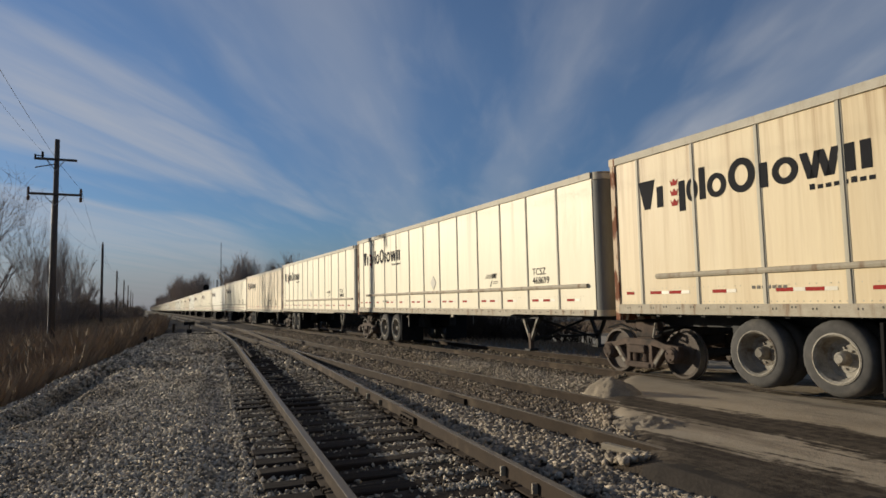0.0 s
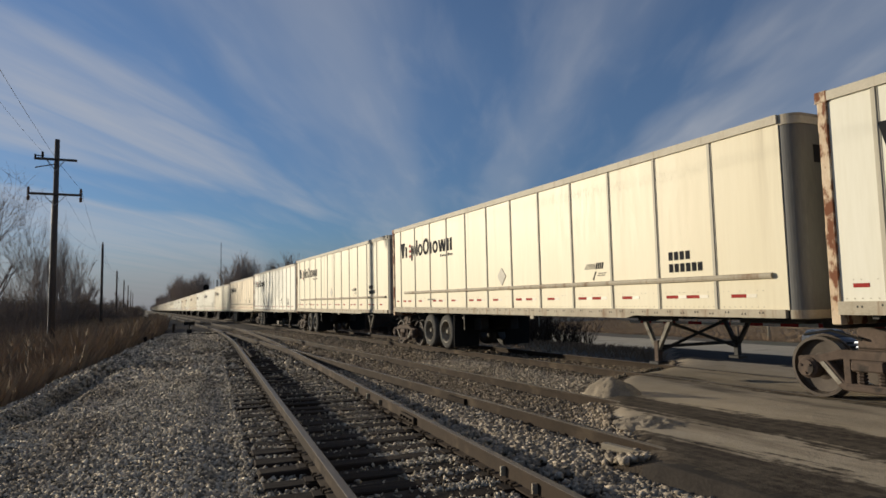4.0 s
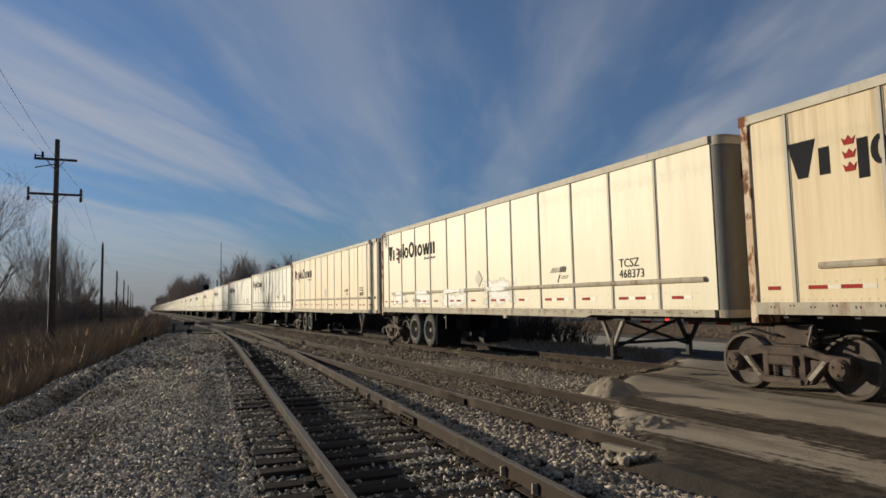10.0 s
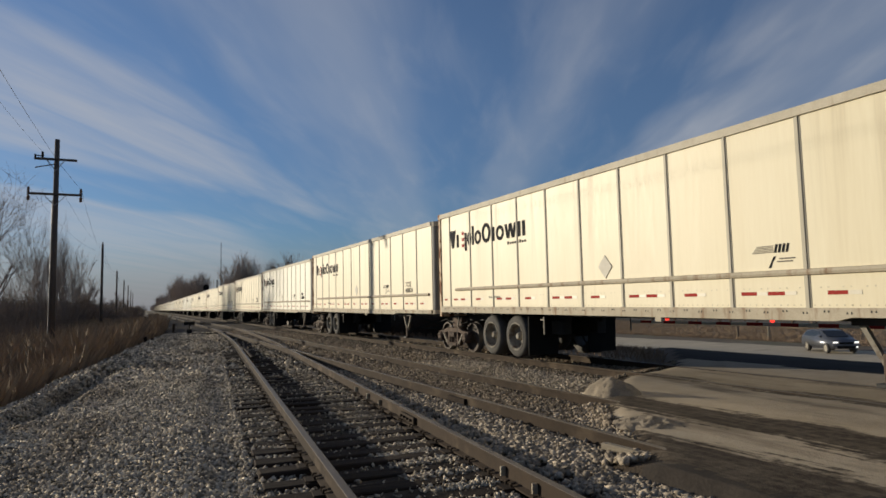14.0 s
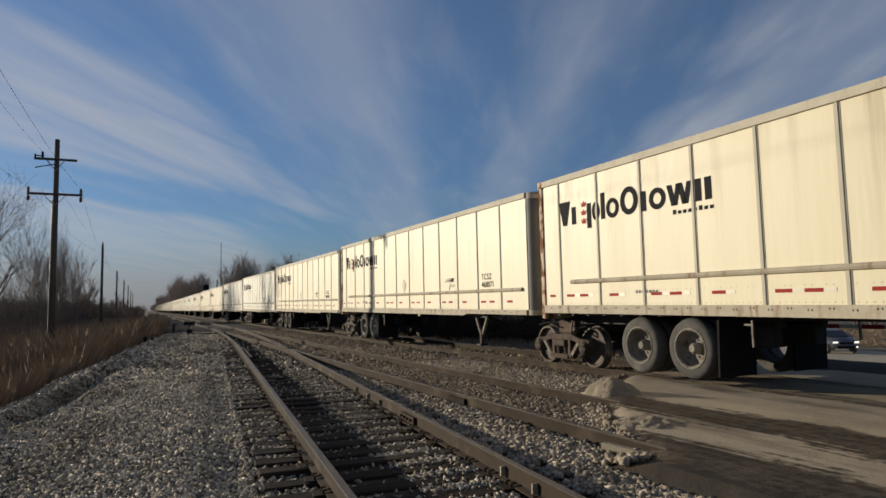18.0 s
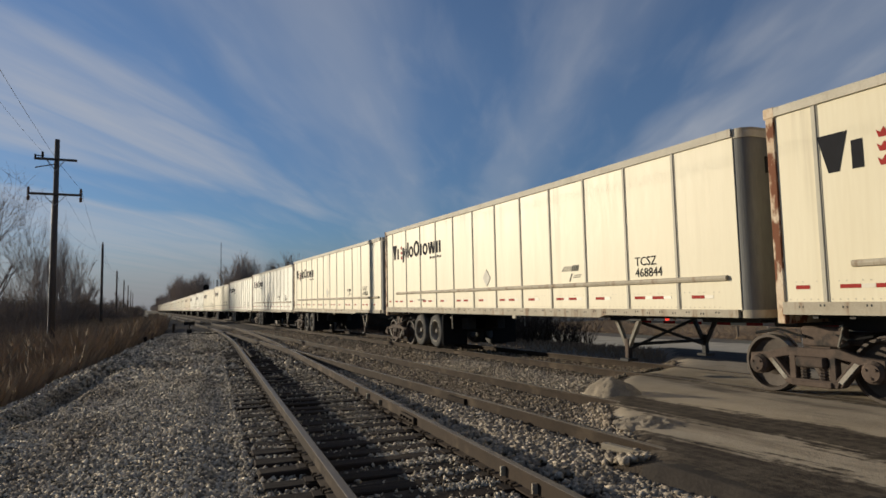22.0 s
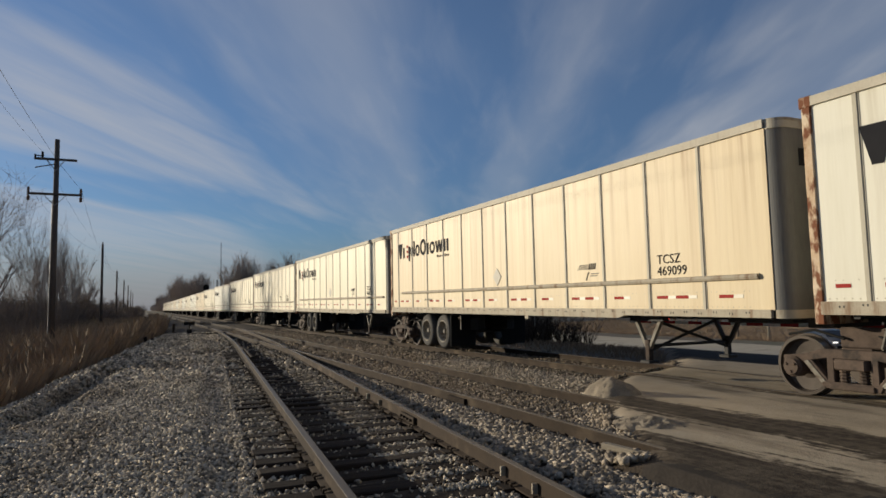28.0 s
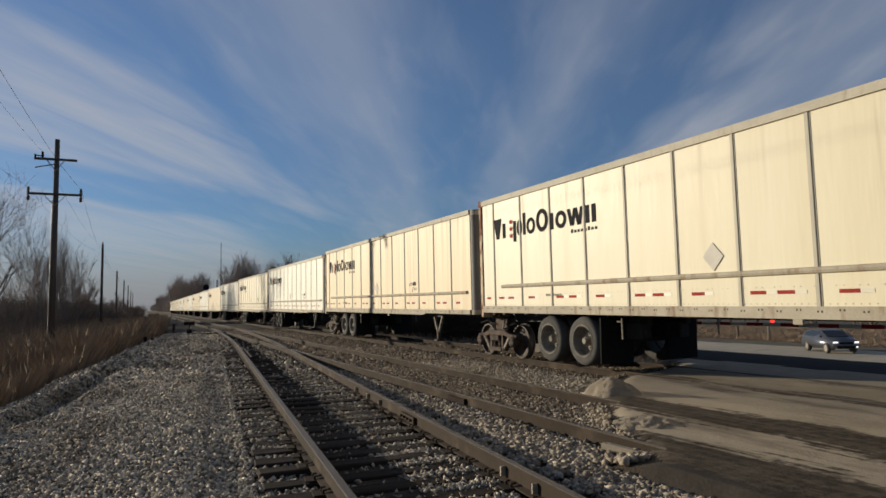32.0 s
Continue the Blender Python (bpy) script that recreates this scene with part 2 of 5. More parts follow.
# M_STONE's colour scaled down, to dim the coarse stones right of the siding
M_STONE_DARKER = mat("muddy_ballast_stone", (0.41, 0.348, 0.270), (0.22, 0.184, 0.140), 0.95, 0, 6, 50, 0.3, 0.006, (1, 1, 1), 0.45, (0.13, 0.105, 0.078), (0.46, 0.70), 0.9, (1, 1, 1), True, spec=0.12)
M_STONE_DIRTY = mat("dusty_ballast_stone", (0.29, 0.235, 0.172), (0.14, 0.112, 0.082), 0.95, 0, 6, 50, 0.3, 0.006, (1, 1, 1), 0.7, None, (0, 1), 1, (1, 1, 1), True, spec=0.12)
M_TIE = mat("creosoted_timber", (0.046, 0.033, 0.024), (0.016, 0.012, 0.0095), 0.95, 0, 3, 30, 0.6, 0.012, (0.3, 6, 3), 0.25, (0.10, 0.074, 0.053), (0.62, 0.82), 2.0, (0.4, 4, 2), spec=0.12)
M_RAILRUST = mat("rail_rust", (0.053, 0.038, 0.027), (0.030, 0.022, 0.016), 0.9, 0.0, 3, 40, 0.3, 0.005, (1, 1, 1), 0.1, (0.090, 0.068, 0.047), (0.5, 0.75), 1.5, spec=0.15)
M_RAILTOP = mat("rail_head", (0.165, 0.138, 0.108), (0.09, 0.071, 0.053), 0.55, 0.25, 3, 40, 0.1, 0.003, (1, 0.2, 1), spec=0.3)
M_DIRT = mat("dirt", (0.43, 0.36, 0.265), (0.30, 0.245, 0.175), 0.95, 0, 1.4, 30, 0.6, 0.03, (1, 1, 1), 0, (0.15, 0.122, 0.090), (0.52, 0.72), 0.9, (1.6, 0.35, 1), spec=0.08)


def mud_along_rails(m, lines):
    """Dark trodden mud in and beside the flangeways of the rails sunk in the crossing."""
    nt = m.node_tree
    n, l = nt.nodes, nt.links
    b = n["Principled BSDF"]
    before = b.inputs["Base Color"].links[0].from_socket
    co = n.new("ShaderNodeTexCoord")
    def noi(scale, detail):
        mp = n.new("ShaderNodeMapping"); mp.inputs["Scale"].default_value = scale
        l.new(co.outputs["Object"], mp.inputs["Vector"])
        no = n.new("ShaderNodeTexNoise"); no.inputs["Scale"].default_value, no.inputs["Detail"].default_value = 1.0, detail
        no.inputs["Roughness"].default_value = 0.68
        l.new(mp.outputs[0], no.inputs["Vector"])
        return no.outputs["Fac"]

    def op(kind, a, b, c=0.0):
        k = n.new("ShaderNodeMath"); k.operation = kind
        for i, v in enumerate((a, b, c)):
            if isinstance(v, float):
                k.inputs[i].default_value = v
            else:
                l.new(v, k.inputs[i])
        return k.outputs[0]
    streak, patch, crumb = noi((7.0, 0.45, 1), 5), noi((1.3, 0.7, 1), 4), noi((9, 9, 9), 4)
    fine = n.new("ShaderNodeMapRange"); fine.inputs["From Min"].default_value, fine.inputs["From Max"].default_value = 0.36, 0.56
    fine.inputs["To Min"].default_value = 0.84
    l.new(noi((9.0, 1.1, 1), 6), fine.inputs["Value"])
    sep = n.new("ShaderNodeSeparateXYZ"); l.new(co.outputs["Object"], sep.inputs[0])
    uneven = op("MULTIPLY_ADD", streak, -0.95, op("MULTIPLY_ADD", patch, -0.75, op("MULTIPLY", crumb, -0.3)))
    total = None
    for x, half, strong in lines:
        d = op("ADD", op("ABSOLUTE", op("SUBTRACT", sep.outputs["X"], x), 0.0), uneven)
        mr = n.new("ShaderNodeMapRange"); mr.interpolation_type = "SMOOTHSTEP"
        mr.inputs["From Min"].default_value, mr.inputs["From Max"].default_value = half - 1.06, half - 0.90
        mr.inputs["To Min"].default_value, mr.inputs["To Max"].default_value = strong, 0.0
        l.new(d, mr.inputs["Value"])
        total = mr.outputs[0] if total is None else op("MAXIMUM", total, mr.outputs[0])
    total = op("MULTIPLY", op("MULTIPLY", total, op("MULTIPLY_ADD", crumb, 0.5, 0.70)), fine.outputs[0])
    mix = n.new("ShaderNodeMix"); mix.data_type = "RGBA"
    l.new(total, mix.inputs["Factor"]); l.new(before, mix.inputs["A"])
    mix.inputs["B"].default_value = (0.040, 0.031, 0.024, 1)
    l.new(mix.outputs["Result"], b.inputs["Base Color"])


mud_along_rails(M_DIRT, ((4.30, 0.56, 1.0), (6.08, 0.40, 1.0), (8.55, 0.14, 0.9), (10.07, 0.04, 0.8)))
M_MUD_SHADOW = mat("wet_dark_dirt", (0.060, 0.049, 0.039), (0.024, 0.020, 0.017), 0.95, 0, 2.2, 34, 0.4, 0.03, spec=0.15)
M_SAND = mat("sand", (0.30, 0.25, 0.185), (0.18, 0.148, 0.108), 0.95, 0, 6, 40, 1.0, 0.05, spec=0.2)
M_ROAD = mat("pale_road", (0.50, 0.43, 0.325), (0.38, 0.325, 0.24), 0.95, 0, 0.8, 40, 0.3, 0.01, (1, 1, 1), 0, (0.20, 0.18, 0.15), (0.55, 0.78), 0.35, (0.6, 1.5, 1), spec=0.04)
# Road in the train's shadow: the shade is put into this dark colour
M_ROAD_SHADED = mat("dark_asphalt", (0.050, 0.046, 0.042), (0.032, 0.029, 0.027), 0.9, 0, 0.8, 60, 0.3, 0.008, (1, 1, 1), 0, (0.075, 0.07, 0.062), (0.58, 0.8), 0.35, spec=0.04)
M_PLANK = mat("crossing_timber", (0.26, 0.225, 0.17), (0.13, 0.11, 0.085), 0.95, 0, 3, 40, 0.5, 0.01, (6, 0.4, 3), 0.15, spec=0.2)
M_FIELD = mat("field_soil", (0.12, 0.085, 0.050), (0.06, 0.045, 0.028), 0.95, 0, 0.6, 9, 1.0, 0.08, (1, 1, 1), 0, (0.09, 0.085, 0.045), (0.5, 0.7), 0.15)
M_GRASS = mat("dry_grass", (0.30, 0.212, 0.136), (0.185, 0.130, 0.084), 0.95, 0, 0.5, 4, 0, 0.01, (1, 1, 1), 0.18, None, (0, 1), 1, (1, 1, 1), True, spec=0.1)
M_REED = mat("pale_reed", (0.46, 0.36, 0.22), (0.32, 0.24, 0.14), 0.9, 0, 0.5, 4, 0, 0.01, (1, 1, 1), 0.3, None, (0, 1), 1, (1, 1, 1), True)
M_SCRUB = mat("scrub_twigs", (0.22, 0.165, 0.125), (0.13, 0.098, 0.074), 0.95, 0, 0.4, 4, 0, 0.01, (1, 1, 1), 0.3, None, (0, 1), 1, (1, 1, 1), True, spec=0.1)
# Scrub twigs behind the train, coloured dark to carry the shade there
M_SCRUB_SHADED = mat("bramble_stems", (0.085, 0.062, 0.045), (0.045, 0.033, 0.025), 0.95, 0, 0.4, 4, 0, 0.01, (1, 1, 1), 0.3, None, (0, 1), 1, (1, 1, 1), True, spec=0.1)
M_BRAMBLE = mat("bramble_canes", (0.19, 0.140, 0.105), (0.11, 0.082, 0.062), 0.95, 0, 0.4, 4, 0, 0.01, (1, 1, 1), 0.3, None, (0, 1), 1, (1, 1, 1), True, spec=0.1)
M_BARK = mat("bark", (0.36, 0.295, 0.25), (0.22, 0.18, 0.15), 0.95, 0, 1, 12, 0.3, 0.02, (1, 1, 0.3), 0.2, spec=0.1)
M_POLE = mat("weathered_pole", (0.105, 0.080, 0.062), (0.050, 0.039, 0.031), 0.9, 0, 2, 30, 0.4, 0.01, (4, 4, 0.3), 0.1)
M_METAL = mat("grey_metal", (0.30, 0.29, 0.28), (0.2, 0.19, 0.18), 0.5, 0.6, 5, 50, 0.1, 0.004)
M_BLACK = mat("matt_black", (0.018, 0.017, 0.016), (0.012, 0.0115, 0.011), 0.85, 0, 5, 50, 0.1, 0.004, spec=0.12)
M_CERAMIC = mat("insulator", (0.16, 0.09, 0.06), (0.10, 0.06, 0.04), 0.3, 0, 5, 50, 0)
M_CARPAINT = mat("car_paint", (0.125, 0.13, 0.145), (0.11, 0.115, 0.13), 0.3, 0.5, 3, 30, 0)
M_GLASS = mat("dark_glass", (0.02, 0.022, 0.025), (0.015, 0.017, 0.02), 0.08, 0, 3, 30, 0)
M_LAMP = mat("headlight", (0.9, 0.9, 0.85), (0.85, 0.85, 0.8), 0.2, 0, 3, 30, 0, emit=((1.0, 0.96, 0.88), 1.3))
M_REDLAMP = mat("red_lamp", (0.6, 0.03, 0.02), (0.5, 0.02, 0.02), 0.3, 0, 3, 30, 0, emit=((1.0, 0.05, 0.03), 1.6))
M_CHROME = mat("chrome", (0.6, 0.6, 0.6), (0.5, 0.5, 0.5), 0.15, 1.0, 3, 30, 0)


# ---- mesh helpers ----
def box(bm, x0, x1, y0, y1, z0, z1, bevel=0.0):
    r = bmesh.ops.create_cube(bm, size=1.0)
    for v in r["verts"]:
        v.co = Vector(((x0 + x1) / 2 + v.co.x * (x1 - x0), (y0 + y1) / 2 + v.co.y * (y1 - y0), (z0 + z1) / 2 + v.co.z * (z1 - z0)))
    if bevel:
        es = list({e for v in r["verts"] for e in v.link_edges})
        bmesh.ops.bevel(bm, geom=es, offset=bevel, segments=1, affect="EDGES", profile=0.5)


def rod(bm, a, b, r0, r1=None, seg=8, caps=True):
    a, b = Vector(a), Vector(b)
    d = b - a
    m = Matrix.Translation((a + b) / 2) @ d.to_track_quat("Z", "Y").to_matrix().to_4x4()
    bmesh.ops.create_cone(bm, cap_ends=caps, segments=seg, radius1=r0, radius2=r0 if r1 is None else r1, depth=d.length, matrix=m)


def lathe(bm, profile, centre, axis="X", seg=24, caps=True):
    """Turns (along, radius) pairs round an axis through centre."""
    rings = []
    for s, r in profile:
        ring = []
        for k in range(seg):
            a = 2 * math.pi * k / seg
            p = (s, r * math.cos(a), r * math.sin(a))
            if axis == "Z":
                p = (p[1], p[2], p[0])
            elif axis == "Y":
                p = (p[1], p[0], p[2])
            ring.append(bm.verts.new(Vector(centre) + Vector(p)))
        rings.append(ring)
    for a, b in zip(rings, rings[1:]):
        for k in range(seg):
            bm.faces.new((a[k], a[(k + 1) % seg], b[(k + 1) % seg], b[k]))
    if caps:
        bm.faces.new(rings[0][::-1]); bm.faces.new(rings[-1])
    bmesh.ops.recalc_face_normals(bm, faces=bm.faces[:])


def slab(bm, outline, axis, a0, a1):
    """Extrudes a 2D outline along an axis from a0 to a1."""
    def at(p, a):
        return {"X": (a, p[0], p[1]), "Y": (p[0], a, p[1]), "Z": (p[0], p[1], a)}[axis]
    lo = [bm.verts.new(at(p, a0)) for p in outline]
    hi = [bm.verts.new(at(p, a1)) for p in outline]
    k = len(outline)
    fs = [bm.faces.new(lo), bm.faces.new(hi[::-1])] + [bm.faces.new((lo[i], hi[i], hi[(i + 1) % k], lo[(i + 1) % k])) for i in range(k)]
    bmesh.ops.recalc_face_normals(bm, faces=fs)


def mesh_of(name, bm, material, smooth=False):
    me = bpy.data.meshes.new(name)
    bm.to_mesh(me)
    bm.free()
    me.materials.append(material)
    if smooth:
        me.polygons.foreach_set("use_smooth", [True] * len(me.polygons))
    return me


def part(name, bm, material, parent, label="", smooth=False):
    ob = new(name, mesh_of(name, bm, material, smooth))
    ob.parent = parent
    return tagged(ob, label)


def made(build, *args, **kw):
    bm = bmesh.new()
    build(bm, *args, **kw)
    return bm


def boxes(*rows, bevel=0.0):
    bm = bmesh.new()
    for r in rows:
        box(bm, *r, bevel=bevel)
    return bm


def raw(name, verts, faces, material, smooth=False):
    me = bpy.data.meshes.new(name)
    me.from_pydata(verts, [], faces)
    me.materials.append(material)
    if smooth:
        me.polygons.foreach_set("use_smooth", [True] * len(me.polygons))
    return me


# ---- ground: one sheet, with the ballast bench, the ditch and the dip behind the main track ----
TRACK_MAIN, TRACK_MID = 9.32, 5.20
PITCH_CARS = 16.11


def lerp_table(rows, v):
    if v <= rows[0][0]:
        return rows[0][1]
    for (a, p), (b, q) in zip(rows, rows[1:]):
        if v <= b:
            return p + (q - p) * (v - a) / (b - a)
    return rows[-1][1]


def smooth(a, b, v):
    t = min(1.0, max(0.0, (v - a) / (b - a)))
    return t * t * (3 - 2 * t)


def near_centre(y):
    """Centre of the diverging track: straight past the frog, then curving into the middle track."""
    if y >= 55:
        return TRACK_MID
    if y >= 25:
        return TRACK_MID - 1.27 * ((55 - y) / 30) ** 2
    return TRACK_MID - 1.27 - 0.0875 * (25 - y)


BANK = ((-10, -2.4), (0, -2.2), (11.7, -1.92), (13.0, -1.75), (14.6, -1.51), (18.15, -1.29), (22.0, -0.83), (29.7, -0.09), (43.9, 1.44), (60, 2.4), (120, 2.6))
# a wheel rut that follows the grass edge and then swings over the bench to the siding
RUT = ((-1.80, 9.6), (-1.76, 10.7), (-1.45, 12.25), (-1.22, 14.04), (-1.0, 16.5), (-0.71, 19.11), (-0.2, 20.94), (0.56, 21.9), (1.68, 23.89), (2.60, 26.3))
ROAD_EDGE = ((4.2, 4.55), (4.6, 5.3), (6.0, 7.6), (8.0, 9.6), (10.5, 10.7), (14.0, 14.5), (20, 22), (30, 40))


def in_crossing(x, y):
    """How far a place is inside the level crossing's made surface (metres, negative outside)."""
    if x < 3.9:
        return -1.0
    return lerp_table(ROAD_EDGE, x) - y


def rut_distance(x, y):
    """Metres from the middle of the rut."""
    best = 9.0
    for (ax, ay), (bx, by) in zip(RUT, RUT[1:]):
        dx, dy = bx - ax, by - ay
        t = min(1.0, max(0.0, ((x - ax) * dx + (y - ay) * dy) / (dx * dx + dy * dy)))
        best = min(best, math.hypot(x - ax - t * dx, y - ay - t * dy))
    return best


def ground_z(x, y):
    bank = lerp_table(BANK, y)
    z = -0.26
    if y < 60:
        z += 0.045 * (1 - smooth(1.2, 1.7, abs(x - near_centre(y))))
    z += 0.04 * noise.noise(Vector((x * 0.5, y * 0.5, 3)))
    # falls away left of the bench
    z -= 0.85 * smooth(0.0, 2.6, bank - x)
    # windrow of stone along the grass, and the rut inside it
    if 2 < y < 60 and abs(x - bank) < 2:
        z += 0.08 * math.exp(-((x - bank - 0.10) / 0.18) ** 2) * smooth(4, 10, y) * (1 - smooth(30, 50, y)) * (1 + 0.8 * noise.noise(Vector((x, y * 0.7, 2))))
    if 9 < y < 27.5 and x < 3.2:
        d = rut_distance(x, y)
        if d < 1.0:
            z -= 0.16 * math.exp(-(d / 0.19) ** 2) * smooth(9.6, 12, y) * (1 + 0.7 * noise.noise(Vector((x * 1.7, y * 0.9, 7))))
    # ballast raised round the middle and main tracks
    if 0 < y < 900:
        z += 0.075 * smooth(-0.2, 0.6, x - near_centre(y) - 1.2) * (1 - smooth(11.0, 11.6, x))
    # shoulder between the main track and the dip, higher beside the road
    c = in_crossing(x, y)
    lift = smooth(-0.75, 0.30, c + 0.15 * noise.noise(Vector((x * 2.1, y * 2.1, 4)))) * (1 - smooth(16, 30, x))
    z += (-0.008 + 0.016 * (1 - smooth(6.9, 7.5, x)) + 0.012 * noise.noise(Vector((x * 1.3, y * 0.5, 6))) - z) * lift
    # falls away behind the main track
    z -= 2.0 * smooth(11.2, 34.0, x)
    far = max(abs(x), abs(y))
    z += 0.12 * smooth(20, 60, far) * noise.noise(Vector((x * 0.05, y * 0.05, 9)))
    return z


def axis_steps(near0, near1, step, far):
    vals = list(np.arange(near0, near1 + 1e-6, step))
    s, v = step, near1
    while v < far:
        s *= 1.28
        v += s
        vals.append(v)
    s, v = step, near0
    while v > -far:
        s *= 1.28
        v -= s
        vals.insert(0, v)
    return vals


def ground():
    xs, ys = axis_steps(-6, 15, 0.20, 3000), axis_steps(-4, 62, 0.30, 3500)
    # finer mesh where the ballast meets the crossing
    xs = sorted([x for x in xs if not 3.4 < x < 8.6] + list(np.arange(3.45, 8.6, 0.07)))
    ys = sorted([y for y in ys if not 1.8 < y < 10.4] + list(np.arange(1.85, 10.4, 0.07)))
    verts = [(x, y, ground_z(x, y)) for y in ys for x in xs]
    nx = len(xs)
    faces, kinds = [], []
    for j in range(len(ys) - 1):
        for i in range(nx - 1):
            faces.append((j * nx + i, j * nx + i + 1, (j + 1) * nx + i + 1, (j + 1) * nx + i))
            x, y = (xs[i] + xs[i + 1]) / 2, (ys[j] + ys[j + 1]) / 2
            wob = 0.35 * noise.noise(Vector((x * 0.9, y * 0.9, 0))) + 0.2 * noise.noise(Vector((x * 4, y * 4, 0)))
            bank = lerp_table(BANK, y)
            if in_crossing(x, y) > 0.0 + wob * 0.5 and y > -60:
                # the shaded road colour (5) runs out to where the train's shadow ends
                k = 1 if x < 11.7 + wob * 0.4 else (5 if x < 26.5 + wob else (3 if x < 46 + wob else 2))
                # near corner: a shadow coloured into the ground; by the rail: a strip of mud
                if (y + 1.4 * wob < 2.9 and x < 6.8 + wob and y > -30) or (x + 0.8 * wob < 4.12 and y > 0):
                    k = 4
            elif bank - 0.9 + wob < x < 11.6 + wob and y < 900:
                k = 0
            elif 30.0 + wob < x < 46.0 + wob:
                k = 3
            else:
                k = 2
            kinds.append(k)
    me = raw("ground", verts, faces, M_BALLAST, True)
    for m in (M_DIRT, M_FIELD, M_ROAD, M_MUD_SHADOW, M_ROAD_SHADED):
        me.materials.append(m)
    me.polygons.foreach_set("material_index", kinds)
    ob = new("ground", me)
    tagged(ob, "grey ballast bench, brown field and dusty crossing road", "ground", kind="structure")


ground()


# ---- tracks ----
RAIL_PROFILE = ((-0.070, -0.172), (0.070, -0.172), (0.070, -0.160), (0.014, -0.145), (0.010, -0.045), (0.036, -0.036), (0.036, -0.004), (0.030, 0.0),
                (-0.030, 0.0), (-0.036, -0.004), (-0.036, -0.036), (-0.010, -0.045), (-0.014, -0.145), (-0.070, -0.160))


def rail_mesh(name, points):
    """A rolled rail along a plan line; the worn head has the bright metal."""
    verts, faces, kinds = [], [], []
    k = len(RAIL_PROFILE)
    for i, (x, y) in enumerate(points):
        a, b = points[max(0, i - 1)], points[min(len(points) - 1, i + 1)]
        d = Vector((b[0] - a[0], b[1] - a[1])).normalized()
        for px, pz in RAIL_PROFILE:
            verts.append((x + d.y * px, y - d.x * px, pz))
    for i in range(len(points) - 1):
        for j in range(k):
            faces.append((i * k + j, i * k + (j + 1) % k, (i + 1) * k + (j + 1) % k, (i + 1) * k + j))
            kinds.append(1 if j in (6, 7, 8) else 0)
    faces += [tuple(range(k))[::-1], tuple(range((len(points) - 1) * k, len(points) * k))]
    kinds += [0, 0]
    me = raw(name, verts, faces, M_RAILRUST)
    me.materials.append(M_RAILTOP)
    me.polygons.foreach_set("material_index", kinds)
    return me


def offset_line(f, off, y0, y1, step):
    pts = []
    y = y0
    while y <= y1 + 1e-6:
        s = (f(y + 0.2) - f(y - 0.2)) / 0.4
        c = 1 / math.sqrt(1 + s * s)
        pts.append((f(y) + off * c, y - off * s * c))
        y += step
    return pts


def tie_meshes():
    out = []
    for k in range(4):
        bm = bmesh.new()
        box(bm, -1.28, 1.28, -0.115, 0.115, -0.36, -0.178, 0.012)
        bmesh.ops.subdivide_edges(bm, edges=[e for e in bm.edges if abs(e.verts[0].co.x - e.verts[1].co.x) > 1], cuts=5)
        for v in bm.verts:
            v.co += Vector((0, 0.016 * noise.noise(v.co * 3 + Vector((k * 9, 0, 0))), 0.010 * noise.noise(v.co * 4 + Vector((0, k * 7, 5)))))
        out.append(mesh_of("tie", bm, M_TIE))
    return out


TIES = tie_meshes()


def plate_mesh():
    bm = boxes((-0.17, 0.17, -0.09, 0.09, -0.178, -0.166), bevel=0.003)
    for sx in (-1, 1):
        for sy in (-0.05, 0.05):
            rod(bm, (sx * 0.085, sy, -0.17), (sx * 0.085, sy, -0.135), 0.012, seg=6)
            box(bm, sx * 0.085 - 0.02 - 0.012 * sx, sx * 0.085 + 0.02 - 0.012 * sx, sy - 0.016, sy + 0.016, -0.142, -0.130)
    return mesh_of("tie_plate", bm, M_RAILRUST)


PLATE = plate_mesh()


NEAR_TIES = []


def track(name, label, f, y0, y1, ties_to, tie_step, plates_to, seed, skip=None):
    rng = random.Random(seed)
    base = new(name)
    tagged(base, label, "railway track", kind="structure")
    for off in (-0.753, 0.753):
        me = rail_mesh("rail", offset_line(f, off, y0, y1, 0.9 if y1 < 100 else 3.0))
        ob = new("rail", me); ob.parent = base
    y = y0 + 0.3
    while y < ties_to:
        if not (skip and skip(y)):
            s = (f(y + 0.2) - f(y - 0.2)) / 0.4
            ob = new("tie", rng.choice(TIES)); ob.parent = base
            if name == "siding_track":
                NEAR_TIES.append(y)
            turn = -math.atan(s) + rng.uniform(-0.025, 0.025)
            ob.matrix_local = pose(f(y) + rng.uniform(-0.05, 0.05), y, rng.uniform(-0.022, 0.004), 0, rng.uniform(-0.3, 0.3), math.degrees(turn))
            if -3 < y < plates_to:
                for off in (-0.753, 0.753):
                    c = 1 / math.sqrt(1 + s * s)
                    p = new("tie_plate", PLATE); p.parent = base
                    p.matrix_local = pose(f(y) + off * c, y - off * s * c, 0, 0, 0, math.degrees(turn))
        y += tie_step + rng.uniform(-0.04, 0.04)
    return base


near_track = track("siding_track", "rusty diverging rails on dark creosoted sleepers in grey ballast", near_centre, -16.0, 54.0, 34.0, 0.50, 17.0, 1)
mid_track = track("middle_track", "brown rusty rails half sunk in ballast and crossing dirt", lambda y: TRACK_MID, -40.0, 700.0, 50.0, 0.52, 16.0, 2, lambda y: y < 5.2)
main_track = track("main_track", "rusty main line rails under the passing trailers", lambda y: TRACK_MAIN, -40.0, 1500.0, 52.0, 0.55, 0.0, 3, lambda y: y < 9.5)


